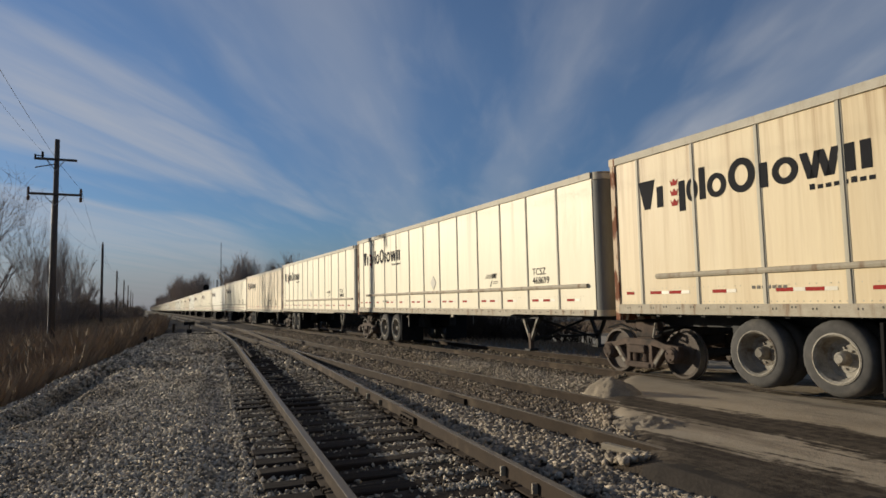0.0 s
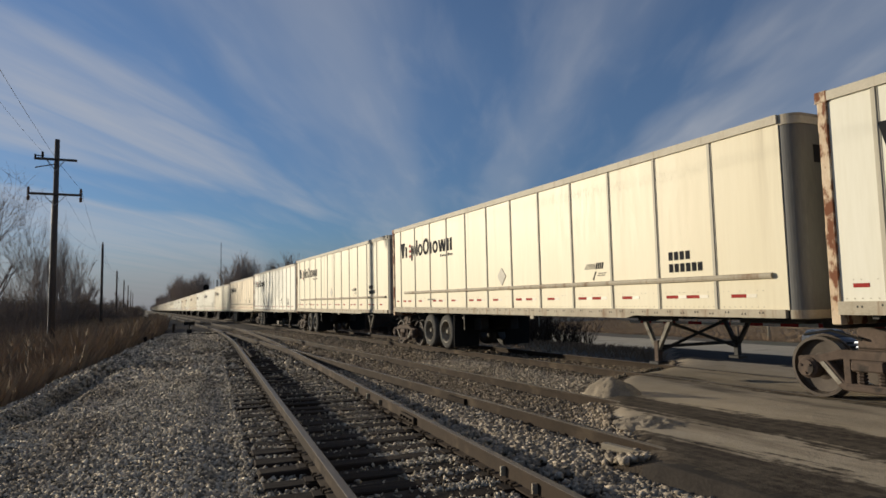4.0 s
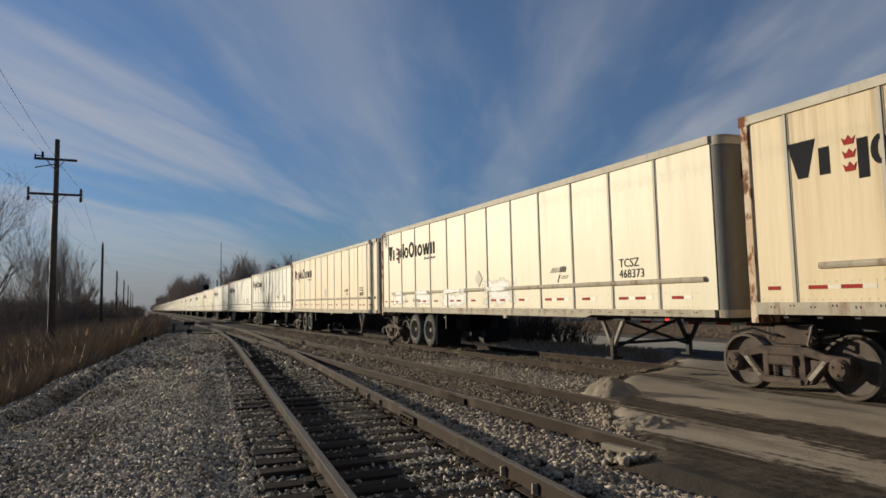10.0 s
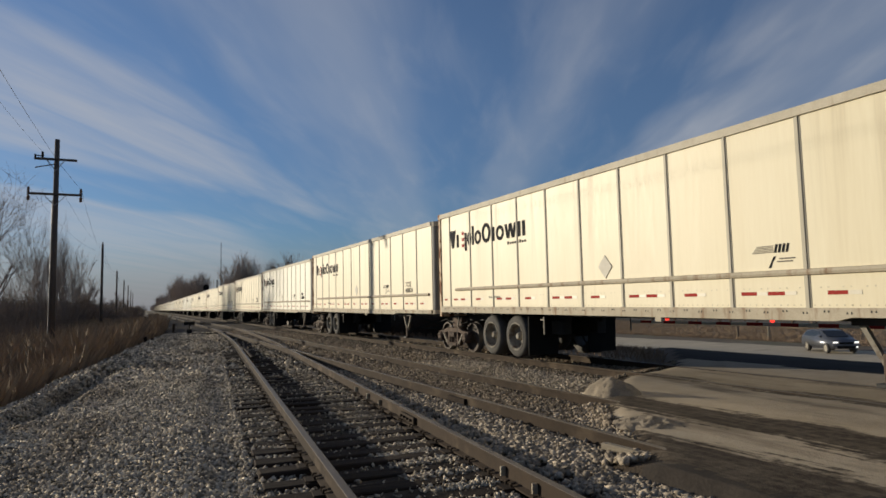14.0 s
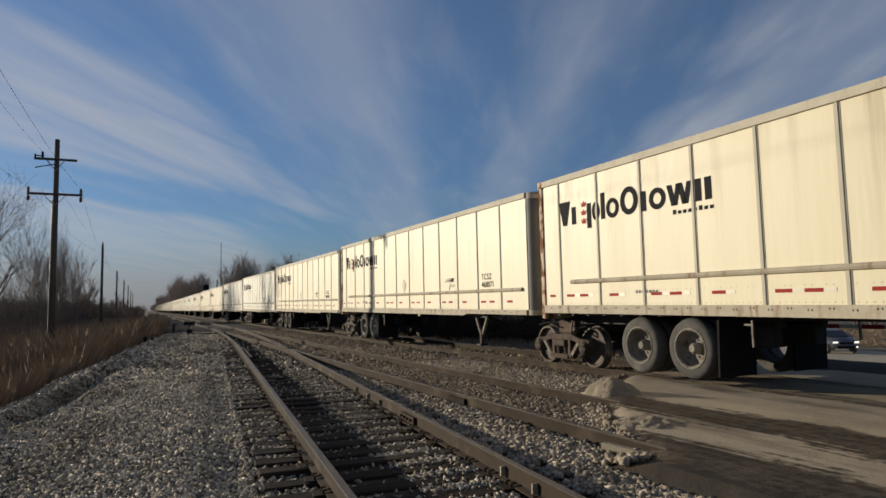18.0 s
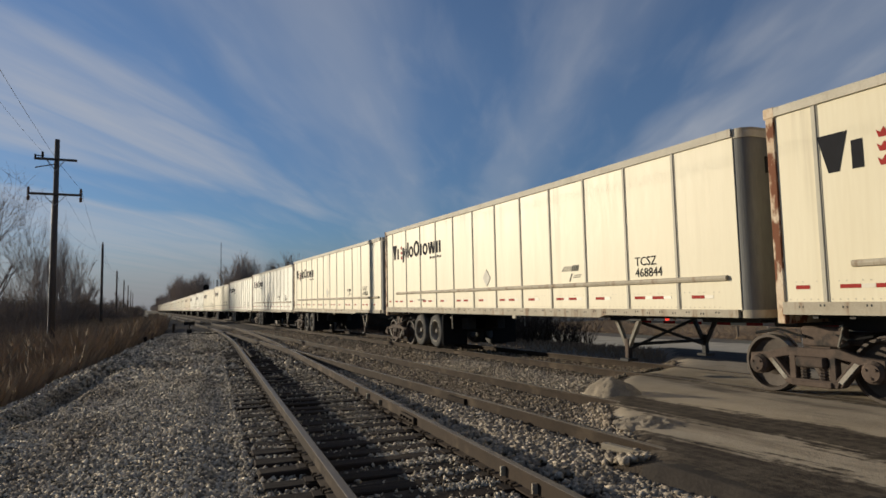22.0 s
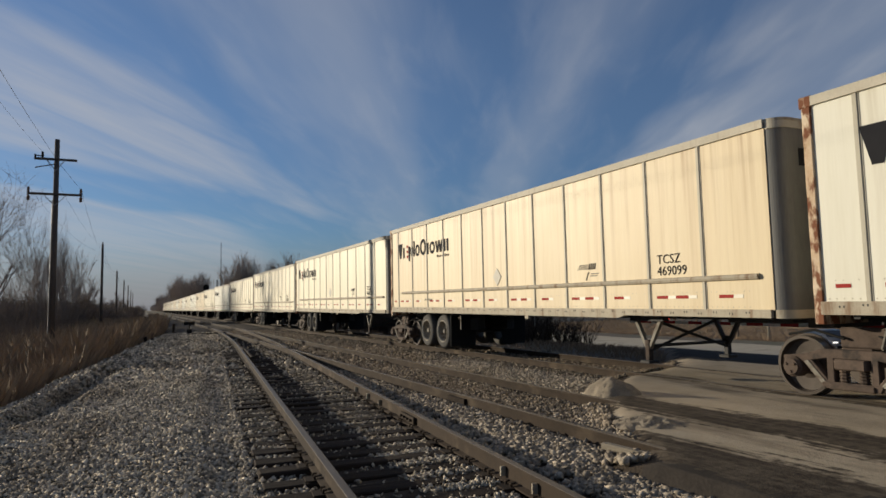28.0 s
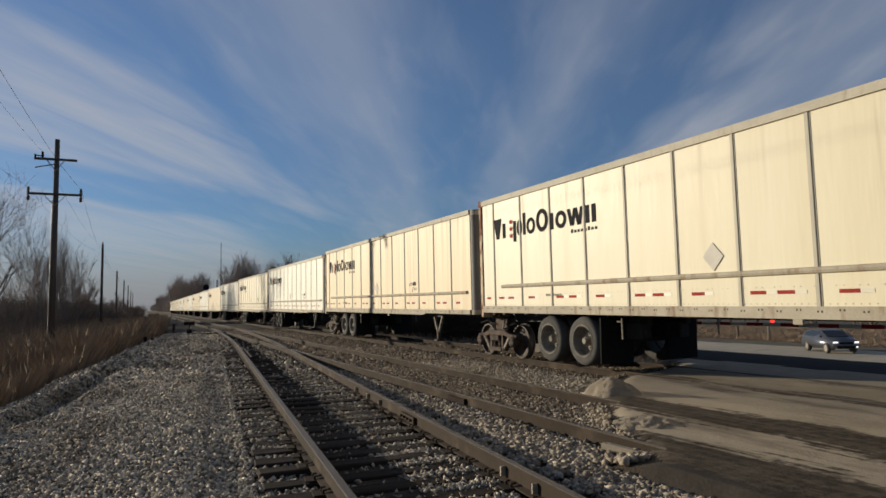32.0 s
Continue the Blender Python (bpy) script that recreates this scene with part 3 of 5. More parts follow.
def joint_bar(y, track_base):
    s = 0.0875
    x = near_centre(y) + 0.753
    bm = boxes((-0.052, -0.018, -0.30, 0.30, -0.135, -0.048), (0.018, 0.052, -0.30, 0.30, -0.135, -0.048), bevel=0.006)
    for k in range(4):
        rod(bm, (-0.085, -0.21 + 0.14 * k, -0.09), (0.07, -0.21 + 0.14 * k, -0.09), 0.017, seg=6)
    ob = part("joint_bar", bm, M_RAILRUST, track_base, "bolted rusty joint bar")
    ob.matrix_local = pose(x, y, 0, 0, 0, -5.0)


joint_bar(8.1, near_track)
# clips coloured pale to put the sunlit flecks onto the rail side
for y in (4.55, 5.15, 9.6, 10.4, 11.3):
    ob = part("rail_clip", boxes((-0.06, -0.012, -0.012, 0.012, -0.140, -0.055), bevel=0.004), M_RAILBAR, near_track, "small pale rail anchor")
    ob.matrix_local = pose(near_centre(y) + 0.753, y, 0, 0, 0, -5)
bm = boxes((-0.055, 0.055, -0.30, 0.30, -0.13, -0.05), bevel=0.006)
ob = part("joint_bar", bm, M_TIE, mid_track, "dark bolted joint bar")
ob.matrix_local = pose(TRACK_MID - 0.753, 9.2, 0)


def stones(name, label, count, place, size0, size1, seed, material=M_STONE, blocky=False):
    """Broken stones, each a squashed lump or block of its own shape."""
    rng = np.random.default_rng(seed)
    if blocky:
        base = np.array([(x, y, z) for x in (-1, 1) for y in (-1, 1) for z in (-1, 1)], float) * 0.72
        tri = np.array([(0, 1, 3), (0, 3, 2), (4, 6, 7), (4, 7, 5), (0, 4, 5), (0, 5, 1), (2, 3, 7), (2, 7, 6), (0, 2, 6), (0, 6, 4), (1, 5, 7), (1, 7, 3)])
    else:
        base = np.array([(1, 0, 0), (-1, 0, 0), (0, 1, 0), (0, -1, 0), (0, 0, 1), (0, 0, -1)], float)
        tri = np.array([(0, 2, 4), (2, 1, 4), (1, 3, 4), (3, 0, 4), (2, 0, 5), (1, 2, 5), (3, 1, 5), (0, 3, 5)])
    k = len(base)
    pts = np.array(place(rng, count))
    c = len(pts)
    v = np.repeat(base[None], c, 0) + rng.uniform(-0.42, 0.42, (c, k, 3)) * (1.35 if blocky else 1.0)
    v *= rng.uniform((0.7, 0.7, 0.55), (1.3, 1.3, 1.1), (c, 3))[:, None, :]
    a, t = rng.uniform(0, 2 * np.pi, c), rng.normal(0, 0.6, c)
    ca, sa, ct, st = np.cos(a)[:, None], np.sin(a)[:, None], np.cos(t)[:, None], np.sin(t)[:, None]
    x, y, z = v[..., 0], v[..., 1], v[..., 2]
    y, z = y * ct - z * st, y * st + z * ct
    x, y = x * ca - y * sa, x * sa + y * ca
    size = rng.uniform(size0, size1, c)[:, None]
    size *= np.array([1.0 + 0.28 * smooth(0.5, 1.2, x - near_centre(y)) * (1 - smooth(6.0, 10.0, y)) + 0.30 * smooth(1.3, 1.6, near_centre(y) - x) + 0.25 * smooth(12, 16, y) for x, y, _ in pts])[:, None]
    v = np.stack([x, y, z], -1) * size[..., None] + pts[:, None, :]
    f = (tri[None] + (np.arange(c) * k)[:, None, None]).reshape(-1, 3)
    me = bpy.data.meshes.new(name)
    me.vertices.add(c * k)
    me.vertices.foreach_set("co", v.reshape(-1))
    me.loops.add(len(f) * 3)
    me.loops.foreach_set("vertex_index", f.reshape(-1))
    me.polygons.add(len(f))
    me.polygons.foreach_set("loop_start", np.arange(0, len(f) * 3, 3))
    me.update(calc_edges=True)
    me.validate()
    me.materials.append(material)
    return tagged(new(name, me), label, "ballast", kind="stuff")


def dirty(x, y, r):
    """Round the two straight tracks the stones are brown with dust, cleaner towards the crossing."""
    return y > 6.5 + r and (abs(x - TRACK_MID) < 0.95 + 0.15 * r or abs(x - TRACK_MAIN - 0.6) < 2.0 + 0.15 * r)


def bench_places(y0, y1, dusty, x1=11.4):
    def place(rng, count):
        out = []
        while len(out) < count:
            y = y0 + (y1 - y0) * rng.random() ** 1.25
            x = rng.uniform(lerp_table(BANK, y) - 0.5, x1)
            sort = 1 if dirty(x, y, rng.normal()) else (2 if x > near_centre(y) + 0.95 else 0)
            if sort != dusty:
                continue
            if in_crossing(x, y) > -0.10 - 0.22 * abs(rng.normal()):
                continue
            d_near, d_mid, d_main = abs(x - near_centre(y)), abs(x - TRACK_MID), abs(x - TRACK_MAIN)
            low = 0.0
            if y < 40 and d_near < 1.35:
                # few stones right of the left rail: the dark bed stands in for its shadow
                if rng.random() < (0.88 if -0.70 < x - near_centre(y) < -0.05 else (0.40 if x < near_centre(y) - 0.75 else 0.05)):
                    continue
                i = int(np.searchsorted(NEAR_TIES, y))
                gap = min(abs(y + 0.0875 * (x - near_centre(y)) - t) for t in NEAR_TIES[max(0, i - 1):i + 1] or [99])
                if gap < 0.14 and rng.random() < 0.9:
                    continue
                low = -0.01
            if d_mid < 1.9 or d_main < 1.9:
                low = 0.03 * rng.random()
            elif x > near_centre(y) + 1.2:
                low = 0.03 * rng.random()
            for c in (near_centre(y), TRACK_MID, TRACK_MAIN):
                if abs(abs(x - c) - 0.753) < 0.09:
                    low = None
            if low is None:
                continue
            hump = 0.09 * smooth(0, 0.6, abs(x - (near_centre(y) - 1.4)))
            out.append((x, y, ground_z(x, y) + low + 0.022 * rng.random() + (0.01 + hump if x < near_centre(y) - 1.4 else 0.01)))
        return out
    return place


stones("ballast", "loose grey broken stone ballast beside the siding", 84000, bench_places(2.2, 16, 0), 0.010, 0.028, 11)
stones("ballast", "loose grey broken stone ballast behind the viewpoint", 16000, bench_places(-15, 2.2, 0), 0.024, 0.045, 15)
stones("ballast", "coarse darker stone ballast between the siding and the middle track", 38000, bench_places(2.2, 16, 2, 8.0), 0.012, 0.027, 16, M_STONE_DARKER, True)
stones("ballast", "dusty brown stone ballast round the straight tracks", 40000, bench_places(6, 16, 1), 0.013, 0.030, 13, M_STONE_DIRTY)
stones("ballast", "loose grey broken stone ballast along the far tracks", 14000, bench_places(16, 46, 0), 0.022, 0.05, 12)
stones("ballast", "muddy stone ballast along the far tracks", 14000, bench_places(16, 46, 2), 0.022, 0.045, 17, M_STONE_DIRTY)
stones("ballast", "dusty brown stone ballast along the far tracks", 18000, bench_places(16, 46, 1), 0.022, 0.05, 14, M_STONE_DIRTY)


# ---- road trailers on rail bogies ----
CAR_L, CORNER = 15.72, 0.22
ROOF = 4.015
DIP = 0.0068      # the trailers ride nose down
NEAR = -1.30
POSTS = [-0.72] + [-2.00 - 1.227 * k for k in range(11)]


def body_outline(inset=0.0):
    pts = [(-1.285 + inset, -0.02), (-1.285 + inset, -CAR_L + CORNER)]
    for k in range(1, 10):
        a = math.pi / 2 * k / 10
        pts.append((-1.285 + CORNER - CORNER * math.cos(a), -CAR_L + CORNER - CORNER * math.sin(a)))
    pts.append((-1.285 + CORNER, -CAR_L))
    pts += [(-x, y) for x, y in pts[::-1]]
    return pts


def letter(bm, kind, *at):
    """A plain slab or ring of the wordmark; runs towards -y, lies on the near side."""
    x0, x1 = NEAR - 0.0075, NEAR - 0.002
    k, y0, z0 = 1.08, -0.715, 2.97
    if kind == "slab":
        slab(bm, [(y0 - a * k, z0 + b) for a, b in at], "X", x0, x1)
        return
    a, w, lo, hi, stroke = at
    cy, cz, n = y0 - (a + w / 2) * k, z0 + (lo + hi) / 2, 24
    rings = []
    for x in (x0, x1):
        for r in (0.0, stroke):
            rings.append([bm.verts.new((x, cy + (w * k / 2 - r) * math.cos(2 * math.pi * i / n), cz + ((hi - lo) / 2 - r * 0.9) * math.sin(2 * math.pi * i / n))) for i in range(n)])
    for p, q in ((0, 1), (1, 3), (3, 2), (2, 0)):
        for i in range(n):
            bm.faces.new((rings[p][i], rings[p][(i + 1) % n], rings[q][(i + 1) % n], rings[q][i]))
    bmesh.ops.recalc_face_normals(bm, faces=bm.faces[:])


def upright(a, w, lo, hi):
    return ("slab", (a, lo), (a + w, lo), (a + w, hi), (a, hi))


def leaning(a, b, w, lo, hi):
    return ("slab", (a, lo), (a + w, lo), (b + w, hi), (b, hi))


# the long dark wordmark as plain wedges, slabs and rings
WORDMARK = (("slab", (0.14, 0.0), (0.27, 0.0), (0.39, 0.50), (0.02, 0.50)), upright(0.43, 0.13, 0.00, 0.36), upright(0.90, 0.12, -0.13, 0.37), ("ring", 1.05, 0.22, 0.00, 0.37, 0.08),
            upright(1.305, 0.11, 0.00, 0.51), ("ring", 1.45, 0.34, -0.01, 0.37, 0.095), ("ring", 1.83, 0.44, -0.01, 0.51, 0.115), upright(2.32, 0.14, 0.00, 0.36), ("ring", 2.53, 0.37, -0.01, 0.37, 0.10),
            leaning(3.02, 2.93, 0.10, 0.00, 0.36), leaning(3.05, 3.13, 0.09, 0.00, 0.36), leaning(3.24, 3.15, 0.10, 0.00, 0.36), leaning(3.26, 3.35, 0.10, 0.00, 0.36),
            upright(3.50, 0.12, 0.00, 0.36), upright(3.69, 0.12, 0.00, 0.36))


def nose_band(bm, z0, z1, out):
    """A strip wrapped round the rounded nose corners."""
    o = [p for p in body_outline() if p[1] < -CAR_L + CORNER + 0.001]
    lo = [[(x * (1 + k / 1.285), y - k) for x, y in o] for k in (out, -0.01)]
    rings = [[bm.verts.new((x, y, z)) for x, y in lo[k]] for k in (0, 1) for z in (z0, z1)]
    for a, b in ((0, 1), (1, 3), (3, 2), (2, 0)):
        for i in range(len(o) - 1):
            bm.faces.new((rings[a][i], rings[a][i + 1], rings[b][i + 1], rings[b][i]))
    bmesh.ops.recalc_face_normals(bm, faces=bm.faces[:])


def dipped(parts):
    """Tilts the van body about its rear sill."""
    for o in parts:
        for v in o.data.vertices:
            v.co.z += DIP * v.co.y


def build_trailer(panel_mat, belt, frame_mat, label):
    base = new("road_trailer")
    tagged(base, label, "trailer", "road trailers in the train")
    # closed inner body, far side and floor
    bm = bmesh.new()
    slab(bm, body_outline(), "Z", 1.30, 4.0)
    for v in bm.verts:
        if v.co.z > 3:
            v.co.z = ROOF - 0.03
    part("body", bm, M_NOSE, base, "grey aluminium body shell with rounded nose corners", False)
    bm = bmesh.new()
    slab(bm, [(x * 1.008, y * 1.0012) for x, y in body_outline()], "Z", 3.99, 4.02)
    for v in bm.verts:
        v.co.z = ROOF + (0.012 if v.co.z > 4.0 else -0.027)
    part("roof", bm, M_RAILBAR, base, "pale grey sheet roof")
    # side sheets between the posts
    edges = [-0.13] + POSTS + [-CAR_L + CORNER]
    for a, b in zip(edges, edges[1:]):
        bm = bmesh.new()
        slab(bm, [(a, 1.305), (b, 1.305), (b, ROOF - 0.10), (a, ROOF - 0.10)], "X", NEAR, NEAR + 0.014)
        part("side_panel", bm, panel_mat, base)
    for y in POSTS:
        bm = bmesh.new()
        top = ROOF - 0.10
        slab(bm, [(NEAR - 0.001, y + 0.043), (NEAR - 0.007, y + 0.043), (NEAR - 0.007, y + 0.026), (NEAR - 0.020, y + 0.019), (NEAR - 0.020, y - 0.019), (NEAR - 0.007, y - 0.026), (NEAR - 0.007, y - 0.043), (NEAR - 0.001, y - 0.043)], "Z", 1.308, top)
        part("side_post", bm, M_POST, base)
    bm = bmesh.new()
    slab(bm, [(0.0, ROOF - 0.105), (-CAR_L + CORNER, ROOF - 0.105), (-CAR_L + CORNER, ROOF + 0.02), (0.0, ROOF + 0.02)], "X", NEAR - 0.034, NEAR + 0.03)
    part("top_rail", bm, M_TOPRAIL, base)
    bm = bmesh.new()
    slab(bm, [(-0.1, 1.145), (-12.2, 1.145), (-12.4, 1.195), (-15.46, 1.195), (-15.46, 1.315), (-0.1, 1.315)], "X", NEAR - 0.036, NEAR + 0.03)
    part("bottom_rail", bm, M_RAILBAR, base)
    bm = bmesh.new()
    for k in range(50):
        y = -0.35 - 0.30 * k
        for q in (0.0, 0.055):
            box(bm, NEAR - 0.040, NEAR - 0.035, y - q - 0.008, y - q + 0.008, 1.235 + 0.02 * (k % 2), 1.262 + 0.02 * (k % 2))
    tagged(part("rail_slots", bm, M_UNDER, base, "dark drain slots and rivets"), kind="stuff")
    bm = bmesh.new()
    for k in range(150):
        y = -0.20 - 0.10 * k
        box(bm, NEAR - 0.004, NEAR - 0.001, y - 0.008, y + 0.008, 1.340, 1.356)
        if k % 3:
            box(bm, NEAR - 0.004, NEAR - 0.001, y - 0.007, y + 0.007, 1.575, 1.589)
    tagged(part("rivets", bm, M_POST, base, "rows of small dirty rivets"), kind="stuff")
    bm = bmesh.new()
    nose_band(bm, ROOF - 0.13, ROOF + 0.015, 0.014)
    part("nose_rail", bm, M_TOPRAIL, base, "bright rail round the top of the nose")
    bm = bmesh.new()
    nose_band(bm, 1.19, 1.31, 0.012)
    part("nose_sill", bm, M_RAILBAR, base)
    if belt:
        bm = bmesh.new()
        slab(bm, [(NEAR - 0.002, 1.745), (NEAR - 0.045, 1.755), (NEAR - 0.058, 1.79), (NEAR - 0.045, 1.825), (NEAR - 0.002, 1.835)], "Y", -15.28, -1.10)
        part("rub_rail", bm, M_RAILBAR, base)
    # rear frame
    bm = boxes((NEAR - 0.03, NEAR + 0.10, -0.13, 0.0, 1.02, ROOF - 0.11), (1.20, 1.33, -0.13, 0.0, 1.02, ROOF - 0.11), (NEAR + 0.1, 1.20, -0.12, -0.005, 3.80, 3.94), (NEAR + 0.1, 1.2, -0.12, -0.005, 1.02, 1.30), bevel=0.01)
    for z in (1.5, 2.2, 2.9, 3.6):
        rod(bm, (NEAR + 0.03, 0.015, z - 0.07), (NEAR + 0.03, 0.015, z + 0.07), 0.022, seg=6)
    part("rear_frame", bm, frame_mat, base, "rust-streaked rear corner frame")
    bm = boxes((NEAR - 0.036, NEAR + 0.07, -0.15, 0.03, ROOF - 0.12, ROOF + 0.035), bevel=0.012)
    part("corner_casting", bm, frame_mat, base)
    for x0, x1 in ((-1.19, -0.01), (0.01, 1.19)):
        bm = boxes((x0, x1, -0.03, -0.003, 1.31, 3.79), bevel=0.01)
        part("rear_door", bm, panel_mat, base)
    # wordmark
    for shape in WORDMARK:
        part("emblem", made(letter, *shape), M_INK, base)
    for z in (2.95, 3.12, 3.29):
        y = -0.71 - 0.80 * 1.09
        bm = bmesh.new()
        slab(bm, [(y + 0.06, z), (y - 0.06, z), (y - 0.09, z + 0.10), (y - 0.04, z + 0.06), (y, z + 0.12), (y + 0.04, z + 0.06), (y + 0.09, z + 0.10)], "X", NEAR - 0.006, NEAR - 0.002)
        part("red_emblem", bm, M_RED, base, "small red emblem shape")
    bm = bmesh.new()
    for k in range(8):
        y = -4.00 - k * 0.112
        box(bm, NEAR - 0.006, NEAR - 0.002, y - 0.070, y, 2.82, 2.875 + 0.022 * (k in (0, 5)))
    tagged(part("emblem_bars", bm, M_INK, base), kind="stuff")
    # placard, railway company mark, small data; lower down on the sides without a rub rail
    low = 0.0 if belt else 0.20
    bm = bmesh.new()
    slab(bm, [(-7.66, 1.86 - low), (-7.46, 2.08 - low), (-7.50, 2.14 - low), (-7.66, 2.30 - low), (-7.86, 2.08 - low)], "X", NEAR - 0.014, NEAR - 0.002)
    part("placard", bm, M_PLACARD, base)
    bm = bmesh.new()
    for k in range(5):
        slab(bm, [(-10.98 - 0.02 * k, 2.085 + k * 0.022 - low), (-11.33, 2.085 + k * 0.022 - low), (-11.33, 2.097 + k * 0.022 - low), (-10.98 - 0.02 * k, 2.097 + k * 0.022 - low)], "X", NEAR - 0.006, NEAR - 0.002)
    part("company_mark", bm, M_GREYINK, base)
    bm = bmesh.new()
    for a in (-11.34, -11.40, -11.46, -11.52):
        slab(bm, [(a, 2.08 - low), (a - 0.035, 2.08 - low), (a - 0.065, 2.20 - low), (a - 0.03, 2.20 - low)], "X", NEAR - 0.006, NEAR - 0.002)
    slab(bm, [(-11.24, 1.87 - low), (-11.28, 1.87 - low), (-11.31, 1.95 - low), (-11.37, 2.03 - low), (-11.33, 2.03 - low)], "X", NEAR - 0.006, NEAR - 0.002)
    part("company_mark", bm, M_INK, base)
    part("company_mark", boxes((NEAR - 0.006, NEAR - 0.002, -11.66, -11.42, 1.985 - low, 2.003 - low), (NEAR - 0.006, NEAR - 0.002, -11.62, -11.38, 1.945 - low, 1.963 - low)), M_GREYINK, base)
    bm = bmesh.new()
    for k in range(7):
        box(bm, NEAR - 0.006, NEAR - 0.002, -3.0 - k * 0.085 - 0.055, -3.0 - k * 0.085, 1.53, 1.575)
    tagged(part("small_print", bm, M_GREYINK, base), kind="stuff")
    # reflective tape
    white = bmesh.new()
    for k, (a, b) in enumerate(zip(edges, edges[1:])):
        mid = (a + b) / 2
        rows = (mid + 0.45, mid) if k % 2 else ((mid + 0.34,) if k else (mid + 0.13,))
        for y in rows:
            w = 0.27 if k else 0.20
            part("red_tape", boxes((NEAR - 0.005, NEAR - 0.002, y - w, y, 1.485, 1.537)), M_RED, base)
            if k:
                box(white, NEAR - 0.005, NEAR - 0.002, y - w - 0.175, y - w, 1.485, 1.537)
    tagged(part("white_tape", white, M_TAPEW, base), kind="stuff")
    part("tape_box", boxes((NEAR - 0.07, NEAR - 0.028, -9.15, -9.0, 1.07, 1.145), bevel=0.006), M_RAILBAR, base)
    # nose: marks, sockets
    bm = boxes((-0.9, -0.6, -CAR_L - 0.006, -CAR_L - 0.001, 3.35, 3.6), (-0.45, 0.1, -CAR_L - 0.006, -CAR_L - 0.001, 3.35, 3.6), (0.25, 0.9, -CAR_L - 0.006, -CAR_L - 0.001, 3.35, 3.6))
    part("nose_mark", bm, M_INK, base)
    bm = boxes((-0.55, 0.55, -CAR_L - 0.10, -CAR_L + 0.3, 0.93, 1.22), (-0.18, 0.18, -CAR_L - 0.32, -CAR_L, 0.98, 1.14), bevel=0.02)
    part("coupler", bm, M_UNDER, base, "black steel nose coupler")
    dipped([o for o in base.children if o.name.split(".")[0] != "coupler"])
    # chassis
    bm = boxes((-0.55, -0.42, -15.6, -0.2, 1.03, 1.20), (0.42, 0.55, -15.6, -0.2, 1.03, 1.20), (-0.55, -0.42, -5.3, -0.4, 0.90, 1.04), (0.42, 0.55, -5.3, -0.4, 0.90, 1.04))
    part("chassis", bm, M_UNDER, base, "black steel underframe beams")
    bm = bmesh.new()
    for k in range(30):
        y = -0.5 - 0.5 * k
        box(bm, -1.24, 1.24, y - 0.04, y + 0.04, 1.09, 1.2)
    tagged(part("cross_members", bm, M_UNDER, base), kind="stuff")
    bm = boxes((-0.62, -0.36, -5.2, -2.0, 0.62, 0.95), (0.36, 0.62, -5.2, -2.0, 0.62, 0.95), (-0.6, 0.6, -3.64, -3.46, 0.55, 0.9), bevel=0.02)
    part("suspension", bm, M_UNDER, base)
    for y in (-2.95, -4.15):
        part("axle", made(rod, (-1.0, y, 0.575), (1.0, y, 0.575), 0.075, seg=10), M_UNDER, base)
        for side in (-1, 1):
            for k, x in enumerate((1.10, 0.79)):
                bm = bmesh.new()
                lathe(bm, [(-0.13, 0.31), (-0.14, 0.42), (-0.115, 0.475), (-0.06, 0.50), (0.06, 0.50), (0.115, 0.475), (0.14, 0.42), (0.13, 0.31), (-0.13, 0.31)], (side * x, y, 0.575), "X", 28, False)
                tyre = part("tyre", bm, M_TYRE, base, "dusty black trailer tyre lifted clear of the rail", True)
                if k == 0 and side < 0:
                    bm = bmesh.new()
                    lathe(bm, [(side * -0.06, 0.17), (side * -0.05, 0.25), (side * 0.05, 0.285), (side * 0.12, 0.29), (side * 0.148, 0.315), (side * 0.142, 0.335), (side * 0.10, 0.318)], (side * x, y, 0.575), "X", 28, False)
                    part("rim", bm, M_RIM, tyre, "dull steel rim")
                    bm = bmesh.new()
                    lathe(bm, [(side * -0.07, 0.19), (side * -0.05, 0.185), (side * -0.045, 0.10), (side * 0.06, 0.085), (side * 0.10, 0.06)], (side * x, y, 0.575), "X", 16)
                    for j in range(8):
                        a = 2 * math.pi * j / 8
                        p = (side * (x - 0.07), y + 0.135 * math.cos(a), 0.575 + 0.135 * math.sin(a))
                        rod(bm, p, (p[0] + side * 0.045, p[1], p[2]), 0.016, seg=6)
                    part("hub", bm, M_RIM, tyre, "greasy steel hub with wheel nuts")
    for side in (-1, 1):
        # flaps drawn wide and low: their black fills in the shade behind the tyres
        bm = bmesh.new()
        slab(bm, [(-4.74, 1.05), (-4.72, 0.16), (-4.75, 0.16), (-4.78, 1.05)], "X", side * 0.45, side * 1.25)
        part("mud_flap", bm, M_BLACK, base)
        part("crank_bracket", boxes((side * 1.22 - 0.012, side * 1.22 + 0.012, -5.38, -5.35, 0.66, 1.05), (side * 1.22 - 0.012, side * 1.22 + 0.012, -5.38, -5.23, 0.97, 1.0)), M_RIM, base, "small pale bracket")
        # landing gear
        x = side * 0.98
        # near gear paler than far: lit and shaded sides put into the materials
        leg = part("landing_leg", boxes((x - 0.05, x + 0.05, -12.65, -12.55, 0.29, 0.66), bevel=0.008), M_TRUCK if side < 0 else M_UNDER, base, "square landing leg")
        part("landing_foot", boxes((x - 0.12, x + 0.12, -12.72, -12.48, 0.24, 0.295), bevel=0.01), M_UNDER, leg)
        for top in (-12.28, -12.96):
            bm = bmesh.new()
